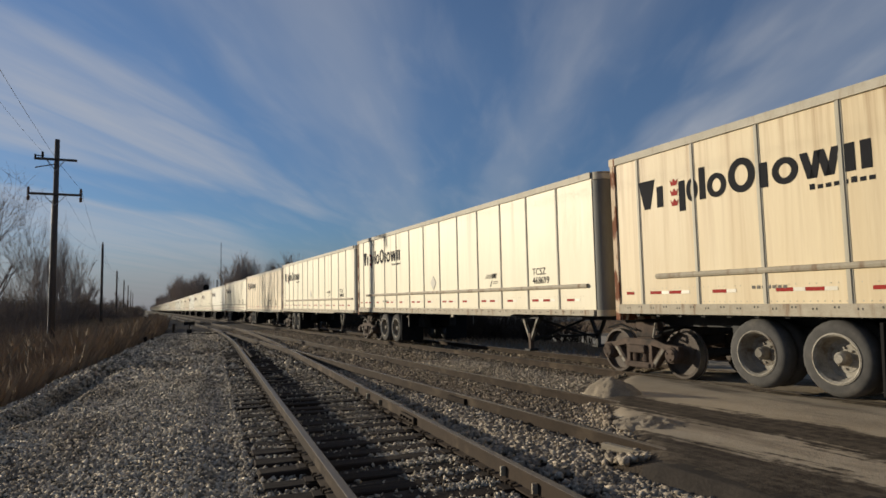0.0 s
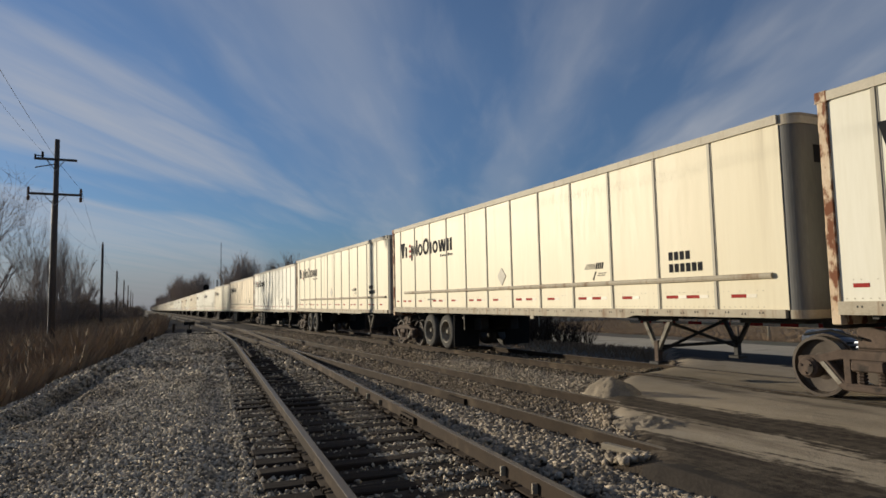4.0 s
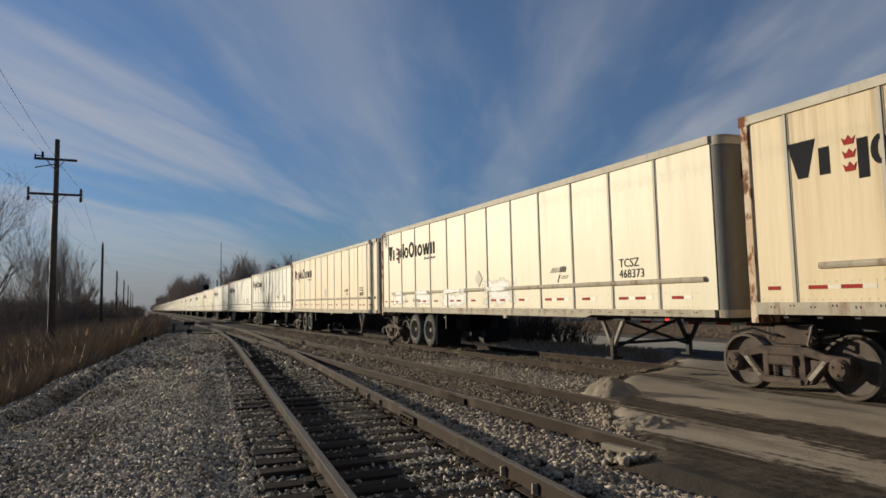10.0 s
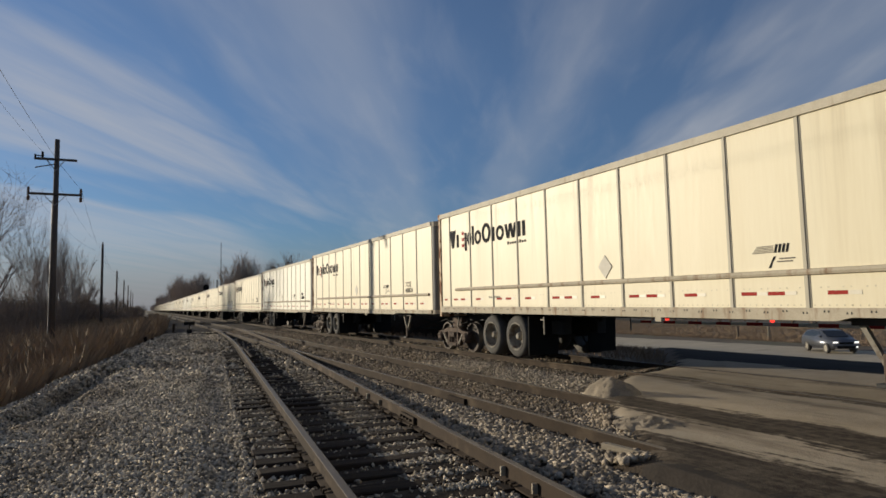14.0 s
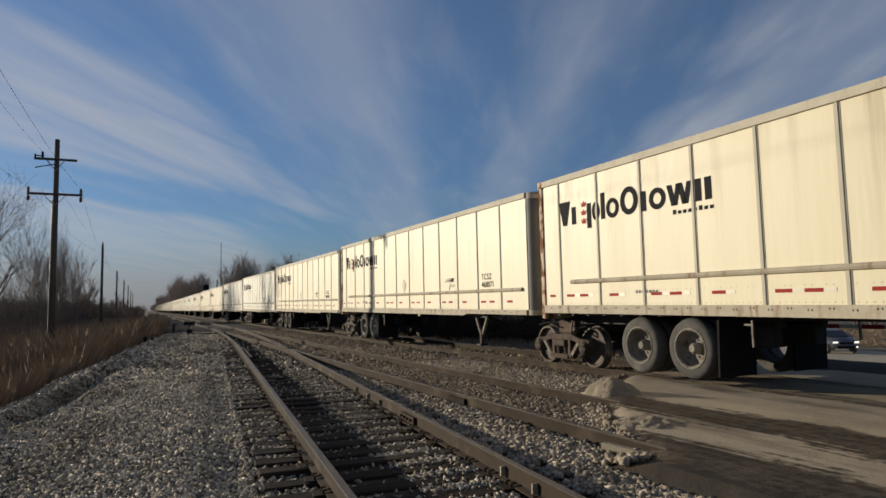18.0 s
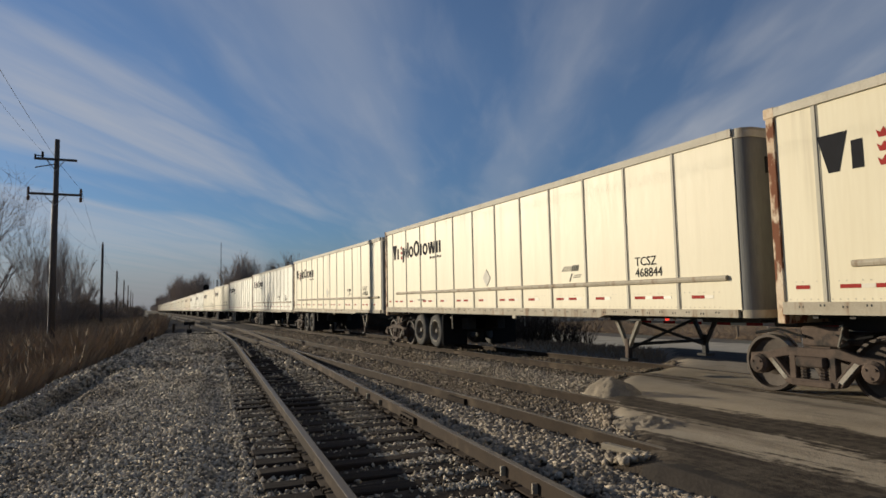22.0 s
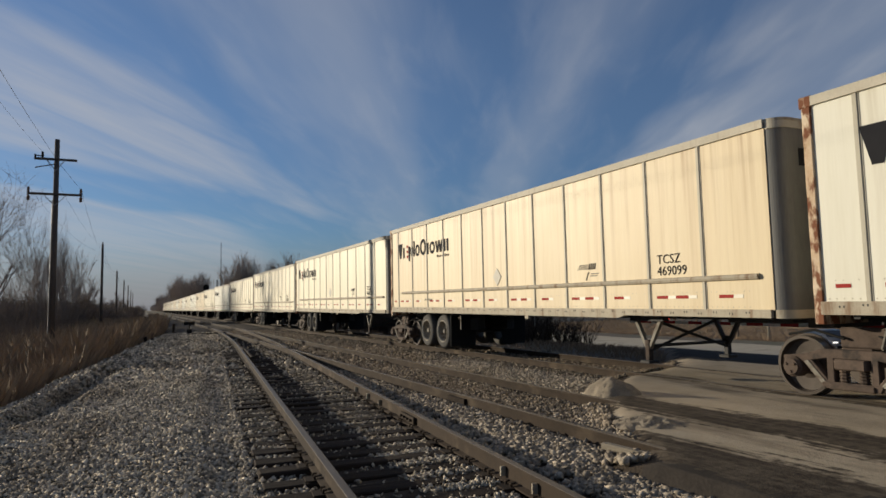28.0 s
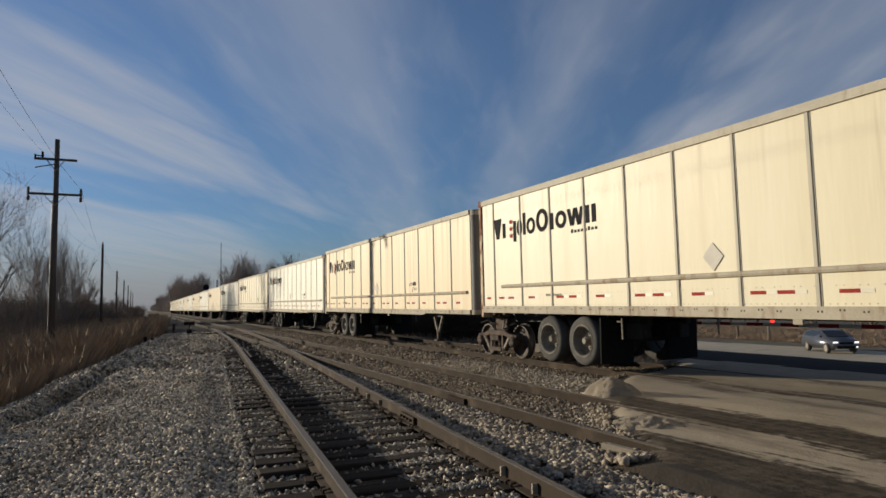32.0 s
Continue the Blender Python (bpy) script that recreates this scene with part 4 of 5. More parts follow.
            slab(bm, [(top + 0.04, 1.06), (top - 0.04, 1.06), (-12.63, 0.46), (-12.57, 0.46)], "X", x - 0.035, x + 0.035)
            part("leg_brace", bm, M_RIM if side < 0 else M_UNDER, base, "pale near-side strut" if side < 0 else "")
        part("leg_bracket", boxes((x - 0.07, x + 0.07, -13.05, -12.2, 1.0, 1.12)), M_UNDER, base)
    bm = bmesh.new()
    rod(bm, (-0.96, -12.60, 0.46), (0.96, -12.60, 1.05), 0.03, seg=6)
    rod(bm, (0.96, -12.60, 0.46), (-0.96, -12.60, 1.05), 0.03, seg=6)
    rod(bm, (-0.96, -12.60, 0.55), (0.96, -12.60, 0.55), 0.03, seg=6)
    part("cross_brace", bm, M_UNDER, base)
    bm = boxes((-0.55, 0.55, -15.2, -14.0, 0.98, 1.10), bevel=0.02)
    part("kingpin_plate", bm, M_UNDER, base)
    return base


def joined(base, keep):
    """For trailers that stay far off: parts of one name and material become one part."""
    groups = {}
    for o in list(base.children_recursive):
        if o.type == "MESH" and o.name.split(".")[0] not in keep:
            groups.setdefault((o.name.split(".")[0] if o.name.split(".")[0] in ("side_panel", "side_post", "tyre", "emblem", "red_tape") else "running_gear", o.data.materials[0].name), []).append(o)
    for (name, _), obs in groups.items():
        bm = bmesh.new()
        for o in obs:
            bm.from_mesh(o.data)
        me = mesh_of(name, bm, obs[0].data.materials[0])
        for o in obs:
            bpy.data.objects.remove(o)
        ob = new(name, me)
        ob.parent = base
        tagged(ob, kind="stuff")


def build_bogie():
    base = new("rail_bogie")
    tagged(base, "rusty cast steel rail bogie with two wheelsets", "rail bogie", "rail bogies under the train")
    for y in (-0.83, 0.83):
        bm = bmesh.new()
        rod(bm, (-1.08, 0, 0), (1.08, 0, 0), 0.075, seg=12)
        ob = new("wheelset", mesh_of("wheelset", bm, M_WHEEL))
        ob.parent = base
        ob.matrix_basis = pose(0, y, 0.42)
        for side in (-1, 1):
            bm = bmesh.new()
            o = side
            lathe(bm, [(o * 0.68, 0.445), (o * 0.705, 0.442), (o * 0.715, 0.42), (o * 0.83, 0.413), (o * 0.835, 0.372), (o * 0.75, 0.35), (o * 0.725, 0.19), (o * 0.77, 0.12), (o * 0.88, 0.11), (o * 0.88, 0.07)], (0, 0, 0), "X", 32)
            me = mesh_of("rail_wheel", bm, M_WHEEL)
            me.materials.append(M_TREAD)
            for p in me.polygons:
                if abs(p.normal.x) < 0.3 and (p.center.y ** 2 + p.center.z ** 2) ** 0.5 > 0.38:
                    p.material_index = 1
            w = new("rail_wheel", me)
            w.parent = ob
            tagged(w, "rusty wheel with a bright worn tread")
    for side in (-1, 1):
        x0, x1 = sorted((side * 0.93, side * 1.05))
        bm = bmesh.new()
        slab(bm, [(-0.98, 0.57), (-0.66, 0.60), (-0.40, 0.68), (0.40, 0.68), (0.66, 0.60), (0.98, 0.57), (0.98, 0.47), (0.66, 0.50), (0.36, 0.56), (-0.36, 0.56), (-0.66, 0.50), (-0.98, 0.47)], "X", x0, x1)
        for s in (-1, 1):
            slab(bm, [(s * 0.72, 0.54), (s * 0.58, 0.56), (s * 0.28, 0.22), (s * 0.40, 0.17)], "X", x0, x1)
            slab(bm, [(s * 0.34, 0.60), (s * 0.24, 0.60), (s * 0.24, 0.22), (s * 0.34, 0.22)], "X", x0, x1)
        slab(bm, [(-0.40, 0.255), (0.40, 0.255), (0.36, 0.165), (-0.36, 0.165)], "X", x0 - 0.02, x1 + 0.02)
        bmesh.ops.bevel(bm, geom=bm.edges[:], offset=0.010, segments=1, affect="EDGES")
        part("side_frame", bm, M_TRUCK, base, "rust-brown cast side frame with open windows")
        # pale strips that put the bright diagonal highlights onto the frame
        for s in (-1, 1):
            bm = bmesh.new()
            slab(bm, [(s * 0.66, 0.50), (s * 0.60, 0.52), (s * 0.36, 0.25), (s * 0.42, 0.23)], "X", side * 1.056, side * 1.062)
            part("worn_edge", bm, M_RIM, base, "pale diagonal highlight strip on the side frame")
        part("spring_plank", boxes((side * 1.0 - 0.10, side * 1.0 + 0.10, -0.30, 0.30, 0.16, 0.24), bevel=0.015), M_TRUCK, base)
        for y in (-0.13, 0.13):
            bm = bmesh.new()
            lathe(bm, [(k * 0.02, 0.05 if k % 2 else 0.068) for k in range(13)], (side * 1.0, y, 0.20), "Z", 8)
            part("coil_spring", bm, M_TRUCK, base)
        part("bolster_end", boxes((side * 1.0 - 0.11, side * 1.0 + 0.11, -0.21, 0.21, 0.42, 0.56), bevel=0.02), M_TRUCK, base)
        for y in (-0.83, 0.83):
            bm = bmesh.new()
            lathe(bm, [(side * 0.90, 0.10), (side * 0.92, 0.15), (side * 1.07, 0.145), (side * 1.10, 0.115), (side * 1.115, 0.11), (side * 1.12, 0.05)], (0, y, 0.42), "X", 16)
            for k in range(3):
                a = 2 * math.pi * k / 3 + 0.5
                rod(bm, (side * 1.11, y + 0.07 * math.cos(a), 0.42 + 0.07 * math.sin(a)), (side * 1.135, y + 0.07 * math.cos(a), 0.42 + 0.07 * math.sin(a)), 0.018, seg=6)
            part("axle_box", bm, M_TRUCK, base)
    part("bolster", boxes((-0.92, 0.92, -0.22, 0.22, 0.48, 0.72), bevel=0.03), M_TRUCK, base)
    part("saddle", boxes((-0.75, 0.75, -0.55, 0.30, 0.72, 0.86), (-0.95, -0.8, -0.4, 0.2, 0.7, 0.97), (0.8, 0.95, -0.4, 0.2, 0.7, 0.97), bevel=0.02), M_TRUCK, base)
    for pts in (((-1.0, 0.9, 0.86), (-1.02, 0.5, 0.93), (-1.0, 0.1, 0.82)), ((-0.9, -0.2, 0.9), (-1.0, -0.5, 0.8), (-0.95, -0.8, 0.86))):
        bm = bmesh.new()
        for a, b in zip(pts, pts[1:]):
            rod(bm, a, b, 0.018, seg=6)
        part("brake_hose", bm, M_BLACK, base, "black rubber brake hose")
    bm = bmesh.new()
    rod(bm, (-0.9, -0.42, 0.75), (-1.08, -0.42, 0.72), 0.02, seg=6)
    rod(bm, (-1.08, -0.42, 0.72), (-1.08, -0.5, 0.98), 0.02, seg=6)
    part("release_lever", bm, M_RIM, base, "pale release lever")
    return base


# tint, rub rail and number of each trailer from the head of the visible train to its tail
FLEET = {0: "y", 1: "c 468699", 2: "c 468818", 3: "y- 467702", 4: "c 468753", 5: "w 468800", 6: "c", 7: "c", 8: "w- 467071", 9: "y 468946", 10: "c- 467398", 11: "w 468783", 12: "w 468270",
         13: "y 468817", 14: "c 468373", 15: "y 469015", 16: "w 468845", 17: "w 469108", 18: "w 468823", 19: "c 469056", 20: "c 468624", 21: "w", 22: "c", 23: "c 469122", 24: "c 468498",
         25: "c 468071", 26: "c 468420", 27: "w 468013", 28: "w 468312", 29: "c 468529", 30: "c 468844", 31: "c 469028", 32: "w 468339", 33: "w- 467362", 34: "c 468160", 35: "c", 36: "w",
         37: "w", 38: "y 469099", 39: "c 468735", 40: "c 468581", 41: "c 468826", 42: "w 468779", 43: "c 469031"}
TINTS = {"w": (M_WHITE, "white"), "c": (M_CREAM, "cream-stained white"), "y": (M_YELLOW, "yellowed")}
TRAINS, BOGIES = [], []


def text_part(words, y, z, size, parent):
    cu = bpy.data.curves.new("lettering", "FONT")
    cu.body, cu.size, cu.extrude, cu.resolution_u = words, size, 0.0015, 2
    tmp = bpy.data.objects.new("lettering", cu)
    me = bpy.data.meshes.new_from_object(tmp)
    bpy.data.objects.remove(tmp)
    me.materials.clear(); me.materials.append(M_INK)
    ob = new("lettering", me)
    ob.parent = parent
    ob.matrix_local = Matrix(((0, 0, -1, NEAR - 0.005), (-1, 0, 0, y), (0, 1, 0, z), (0, 0, 0, 1)))
    return ob


def bars(parent, y, rows):
    for z, h, k in rows:
        bm = bmesh.new()
        for i in range(k):
            box(bm, NEAR - 0.006, NEAR - 0.002, y - i * 0.125 - 0.09, y - i * 0.125, z, z + h)
        part("lettering", bm, M_INK, parent)


def spray(parent, y, z, half_y, half_z, proud=0.0):
    """A film of paint rolled and sprayed over graffiti."""
    x = NEAR - 0.0012 - proud
    bm = bmesh.new()
    bm.faces.new([bm.verts.new((x, y + a * half_y, z + b * half_z)) for a, b in ((1, -1), (-1, -1), (-1, 1), (1, 1))])
    part("paint_patch", bm, M_SPRAY, parent, "washed-out white paint over graffiti")


def make_train():
    protos = {}
    bogie = build_bogie()
    rng = random.Random(7)
    used = set()
    for j in range(-2, 58):
        code = FLEET.get(j, rng.choice("wwccy"))
        key, _, number = code.partition(" ")
        tint, belt = key[0], not key.endswith("-")
        y = 9.71 + PITCH_CARS * j
        if j < 0 or j > 43:
            key += "far"
        if key not in protos:
            m, word = TINTS[tint]
            protos[key] = build_trailer(m, belt, M_RUSTY, word + " ribbed van trailer riding nose first on rail bogies")
            car = protos[key]
            if key.endswith("far"):
                joined(car, ("body", "roof", "top_rail", "bottom_rail", "rub_rail", "chassis", "rear_frame"))
            car.matrix_basis = pose(TRACK_MAIN, y, 0)
        else:
            car = copy_thing(protos[key], pose(TRACK_MAIN, y, 0))
            for o in list(car.children):
                if o.name.startswith(("lettering", "paint_patch")):
                    bpy.data.objects.remove(o)
        if key.endswith("far"):
            pass
        elif number:
            drop = 0.0 if belt else 0.26
            text_part("TCSZ", -13.25, 1.990 - drop, 0.225, car)
            text_part(number, -13.25, 1.790 - drop, 0.225, car)
        else:
            bars(car, -13.30, ((2.03, 0.14, 4), (1.83, 0.14, 6)))
        if j == 14:
            for p, z, a, b in ((-1.7, 1.58, 0.7, 0.24), (-3.8, 1.58, 0.8, 0.25), (-6.1, 1.50, 1.0, 0.22), (-8.7, 1.66, 0.9, 0.36)):
                spray(car, p, z, a, b)
                spray(car, p, 1.79 + DIP * p, 0.8 * a, 0.07, 0.059)
        if j == 23:
            for p, z, a, b in ((-10.2, 1.62, 0.75, 0.40), (-11.6, 1.50, 1.0, 0.26), (-13.2, 1.66, 1.1, 0.46)):
                spray(car, p, z, a, b)
                spray(car, p, 1.79 + DIP * p, 0.7 * a, 0.07, 0.059)
        TRAINS.append((car, y))
        b = bogie if not BOGIES else copy_thing(bogie, pose(TRACK_MAIN, y - 0.26, 0))
        b.matrix_basis = pose(TRACK_MAIN, y - 0.26, 0)
        BOGIES.append((b, y - 0.26))


make_train()


SLACK = ((0, 0), (3, 0), (6, -0.07), (7, -0.05), (8, 0.08), (9, -0.12), (10, -0.13), (11, 0.04), (13, 0), (14, 0.02), (17, 0.15), (18, 0.12), (19, 0.15), (20, 0.26), (21, 0.24), (22, 0.29), (23, 0.38), (24, -0.31), (25, -0.38),
         (28, -0.28), (29, -0.06), (30, -0.11), (31, -0.05), (32, 0))


def run(t):
    """Metres that the train has run by t seconds: a slow gain of speed, with the pull and slack of the couplings."""
    return 21.15 * t + 0.5 * 0.0207 * t * t + lerp_table(SLACK, t)


def motions():
    times = range(0, 33)
    for thing, y in TRAINS + BOGIES:
        walk(thing, [(t, pose(TRACK_MAIN, y - run(t), 0)) for t in times])
    for thing, y in BOGIES:
        rows = [k for k in range(0, 961) if -2 < y - run(k / 30) < 34]
        if not rows:
            continue
        for ws in [o for o in thing.children if o.name.startswith("wheelset")]:
            at = ws.matrix_basis.translation.copy()
            first, last = rows[0], rows[-1]
            keys = [(k / 30, pose(at.x, at.y, at.z, 86.0 * (k - first))) for k in rows]
            if first > 0:
                keys.insert(0, (0.0, pose(at.x, at.y, at.z)))
            if last < 960:
                keys.append((32.0, pose(at.x, at.y, at.z, 86.0 * (last - first))))
            walk(ws, keys)


# ---- utility poles and wires ----
POLE_X, POLE_Y0, POLE_STEP = -4.45, 40.0, 43.0


def utility_pole(y, top, low, label, reach=1.0):
    base = new("utility_pole")
    tagged(base, label, "utility pole", "poles along the railway")
    base.matrix_basis = pose(POLE_X, y, low)
    h = top - low
    part("pole", made(rod, (0, 0, -0.6), (0.03, 0, h), 0.17, 0.12, 12), M_POLE, base, "", True)
    if reach < 1:
        bm = bmesh.new()
        lathe(bm, [(0.0, 0.03), (0.06, 0.07), (0.12, 0.05), (0.18, 0.07), (0.24, 0.03)], (0.03, 0, h), "Z", 8)
        part("insulator", bm, M_CERAMIC, base)
        return base
    for z, half in ((h - 1.13, 1.0 * reach), (h - 3.02 * reach, 1.28 * reach)):
        arm = part("cross_arm", boxes((-half, half, -0.19, -0.09, z - 0.06, z + 0.06), bevel=0.008), M_POLE, base)
        for s in (-1, 1):
            part("arm_brace", made(rod, (s * half * 0.42, -0.17, z - 0.03), (0.0, -0.14, z - 0.62), 0.02, seg=6), M_METAL, base)
    for s in (-1, 1):
        bm = bmesh.new()
        lathe(bm, [(0.0, 0.04), (0.05, 0.085), (0.10, 0.05), (0.15, 0.085), (0.20, 0.05), (0.27, 0.07), (0.30, 0.03)], (s * 1.22 * reach, -0.14, h - 3.02 * reach + 0.05), "Z", 10)
        part("insulator", bm, M_CERAMIC, base)
        bm = bmesh.new()
        lathe(bm, [(0.0, 0.05), (0.06, 0.09), (0.12, 0.06), (0.18, 0.09), (0.3, 0.05)], (s * 1.22 * reach, -0.14, h - 3.02 * reach - 0.38), "Z", 10)
        part("insulator", bm, M_CERAMIC, base)
    bm = bmesh.new()
    rod(bm, (-0.95, -0.14, h - 1.07), (-0.95, -0.14, h - 0.9), 0.05, seg=8)
    rod(bm, (-0.62, -0.14, h - 1.07), (-0.62, -0.14, h - 0.75), 0.06, seg=8)
    rod(bm, (-0.62, -0.14, h - 1.0), (-0.95, -0.14, h - 0.95), 0.03, seg=6)
    part("cutout_switch", bm, M_BLACK, base)
    part("ground_line", made(rod, (-0.17, -0.03, 0.2), (-0.13, -0.03, h - 3.3), 0.02, seg=6), M_METAL, base)
    part("side_arm", made(rod, (-0.05, -0.1, h - 1.38), (-0.95, -0.14, h - 1.62), 0.03, seg=6), M_POLE, base)
    return base


TOPS = (10.7, 9.0, 8.2, 8.4, 8.6, 8.6, 8.6)
for i, top in enumerate(TOPS):
    utility_pole(POLE_Y0 + POLE_STEP * i, top, -1.15, "weathered wooden utility pole with two cross arms in dry grass" if i == 0 else "plain weathered wooden line pole along the tracks", 1.0 if i == 0 else 0.6)


def wire(name, a, b, sag, r):
    a, b = Vector(a), Vector(b)
    bm = bmesh.new()
    last = None
    for k in range(13):
        t = k / 12
        p = a.lerp(b, t) - Vector((0, 0, 4 * sag * t * (1 - t)))
        if last is not None:
            rod(bm, last, p, r, seg=4, caps=False)
        last = p
    ob = new(name, mesh_of(name, bm, M_BLACK))
    tagged(ob, "thin dark overhead wire slung between poles", "wire", "overhead wires", kind="structure")


for i in range(-1, 5):
    za, zb = (TOPS[max(i, 0)], TOPS[i + 1])
    ya, yb = POLE_Y0 + POLE_STEP * i, POLE_Y0 + POLE_STEP * (i + 1)
    for x, dz in ((-1.22, -2.7), (1.22, -2.7), (-0.62, -0.75)):
        a = (POLE_X + x, ya, za + dz) if i <= 0 else (POLE_X + 0.1 * x, ya, za + 0.3 * dz)
        b = (POLE_X + x, yb, zb + dz) if i < 0 else (POLE_X + 0.1 * x, yb, zb + 0.3 * dz)
        wire("overhead_wire", a, b, 0.8, 0.006)


# ---- plants ----
def blades(name, label, count, place, h0, h1, width, lean, material, seed, category="grass"):
    rng = np.random.default_rng(seed)
    pts = np.array(place(rng, count))
    c = len(pts)
    h, a, ln = rng.uniform(h0, h1, c), rng.uniform(0, 2 * np.pi, c), rng.normal(0, lean, (c, 2))
    w = width * rng.uniform(0.6, 1.4, c)
    dx, dy = np.cos(a) * w, np.sin(a) * w
    z = np.zeros(c)
    lo1 = pts + np.stack([dx, dy, z], -1)
    lo2 = pts - np.stack([dx, dy, z], -1)
    mid = pts + np.stack([ln[:, 0] * h * 0.4 + dx * 0.7, ln[:, 1] * h * 0.4 + dy * 0.7, h * 0.6], -1)
    top = pts + np.stack([ln[:, 0] * h, ln[:, 1] * h, h], -1)
    v = np.stack([lo1, lo2, mid, top], 1).reshape(-1, 3)
    i = np.arange(c) * 4
    f = np.concatenate([np.stack([i, i + 1, i + 2], -1), np.stack([i + 1, i + 3, i + 2], -1)])
    me = raw(name, v.tolist(), f.tolist(), material)
    return tagged(new(name, me), label, category, kind="stuff")


def field_left(y0, y1, reach, low=0.35, power=1.4):
    def place(rng, count):
        out = []
        while len(out) < count:
            y = y0 + (y1 - y0) * rng.random() ** power
            x = lerp_table(BANK, y) - low - reach * rng.random() ** 1.3
            if noise.noise(Vector((x * 0.35, y * 0.35, 1))) < -0.45 and rng.random() < 0.7:
                continue
            out.append((x, y, ground_z(x, y) - 0.02))
        return out
    return place


blades("dry_grass", "short withered grass creeping over the edge of the ballast", 9000, field_left(5, 45, 1.3, 0.05), 0.06, 0.22, 0.006, 0.35, M_GRASS, 20)
blades("dry_grass", "tall rust-brown dry grass beside the ballast bank", 75000, field_left(5, 60, 14, 0.70), 0.28, 0.85, 0.004, 0.24, M_GRASS, 21)
blades("dry_grass", "matted brown dry grass further along the bank", 32000, field_left(22, 110, 20, 0.9, 1.0), 0.7, 1.7, 0.013, 0.22, M_GRASS, 22)
blades("reeds", "pale dry reeds standing in the grass near the pole", 70, lambda r, c: [(-4.6 + r.normal() * 0.5, 32 + r.normal() * 1.2, -1.1) for _ in range(c)], 0.9, 1.6, 0.011, 0.12, M_REED, 23, "reeds")


def right_bank(rng, count):
    out = []
    while len(out) < count:
        y = 12 + 120 * rng.random() ** 1.6
        x = rng.uniform(12.0, 32)
        if in_crossing(x, y) > -0.4:
            continue
        out.append((x, y, ground_z(x, y) - 0.02))
    return out


def far_right(rng, count):
    out = []
    while len(out) < count:
        x, y = 46.5 + 30 * rng.random() ** 1.5, rng.uniform(15, 95)
        out.append((x, y, ground_z(x, y) - 0.02))
    return out


blades("dry_grass", "brown weeds on the slope behind the main track", 60000, right_bank, 0.08, 0.30, 0.005, 0.3, M_GRASS, 24)
blades("dry_grass", "brown field grass beyond the frontage road", 80000, far_right, 0.10, 0.32, 0.006, 0.4, M_GRASS, 25)


def twigs(name, label, count, place, h0, h1, r, spread, seed, material=M_SCRUB):
    """Bare shrubs: each a fan of thin stems with side shoots, all in one tangle."""
    rng = np.random.default_rng(seed)
    p = np.repeat(np.array(place(rng, count)), 7, 0)
    k = len(p)
    h = np.repeat(rng.uniform(h0, h1, count), 7)[:, None]
    tip = p + np.concatenate([rng.normal(0, spread, (k, 2)), np.ones((k, 1))], 1) * h * rng.uniform(0.6, 1.05, (k, 1))
    p5, t5, h5 = np.repeat(p, 5, 0), np.repeat(tip, 5, 0), np.repeat(h, 5, 0)
    s = p5 + (t5 - p5) * rng.uniform(0.25, 0.9, (5 * k, 1))
    e = s + np.concatenate([rng.normal(0, 0.5, (5 * k, 2)), np.full((5 * k, 1), 0.6)], 1) * h5 * rng.uniform(0.12, 0.35, (5 * k, 1))
    a, b = np.concatenate([p, s]), np.concatenate([tip, e])
    r0 = np.concatenate([np.full(k, r), np.full(5 * k, r * 0.55)])[:, None]
    u = np.cross(b - a, (0.3, 0.5, 0.8)); u /= np.linalg.norm(u, axis=1, keepdims=True) + 1e-9
    q = np.cross(b - a, u); q /= np.linalg.norm(q, axis=1, keepdims=True) + 1e-9
    ring = [a + r0 * (math.cos(2 * math.pi * j / 3) * u + math.sin(2 * math.pi * j / 3) * q) for j in range(3)]
    verts = np.stack(ring + [b], 1).reshape(-1, 3)
    i = np.arange(len(a)) * 4
    faces = np.stack([np.stack([i, i + 1, i + 3], -1), np.stack([i + 1, i + 2, i + 3], -1), np.stack([i + 2, i, i + 3], -1)], 1).reshape(-1, 3)
    me = raw(name, verts.tolist(), faces.tolist(), material)
    return tagged(new(name, me), label, "shrubs", kind="stuff")


def hedge(x0, x1, y0, y1, power=1.0):
    def place(rng, count):
        out = []
        for _ in range(count):
            y = y0 + (y1 - y0) * rng.random() ** power
            x = rng.uniform(x0, x1)
            out.append((x, y, ground_z(x, y)))
        return out
    return place


twigs("scrub", "dense dark brown leafless scrub behind the poles", 1700, hedge(-40, -7.4, 66, 115, 1.3), 3.2, 4.9, 0.024, 0.34, 31)
twigs("scrub", "dark tangled brambles behind the pole", 1500, hedge(-34, -5.6, 45, 72, 1.2), 1.3, 2.7, 0.012, 0.40, 38, M_BRAMBLE)
twigs("scrub", "dense leafless scrub along the bank", 700, hedge(-24, -6.0, 90, 180, 1.0), 3.4, 4.8, 0.05, 0.34, 35)
twigs("scrub", "low leafless scrub closing the end of the bank", 500, hedge(-14, -0.9, 110, 330), 2.2, 4.0, 0.08, 0.35, 32)
twigs("scrub", "dark leafless scrub behind the main track", 1300, hedge(12.6, 20, 26, 120, 1.4), 1.0, 2.1, 0.022, 0.35, 33, M_SCRUB_SHADED)
twigs("scrub", "brown scrub at the far side of the field", 420, hedge(70, 130, 5, 190), 2.0, 4.5, 0.06, 0.35, 34)


twigs("far_woods", "far grey-brown leafless woods closing the line of sight", 900, hedge(13.5, 24, 260, 1700, 1.2), 8.0, 12.0, 0.13, 0.22, 36, M_BARK)
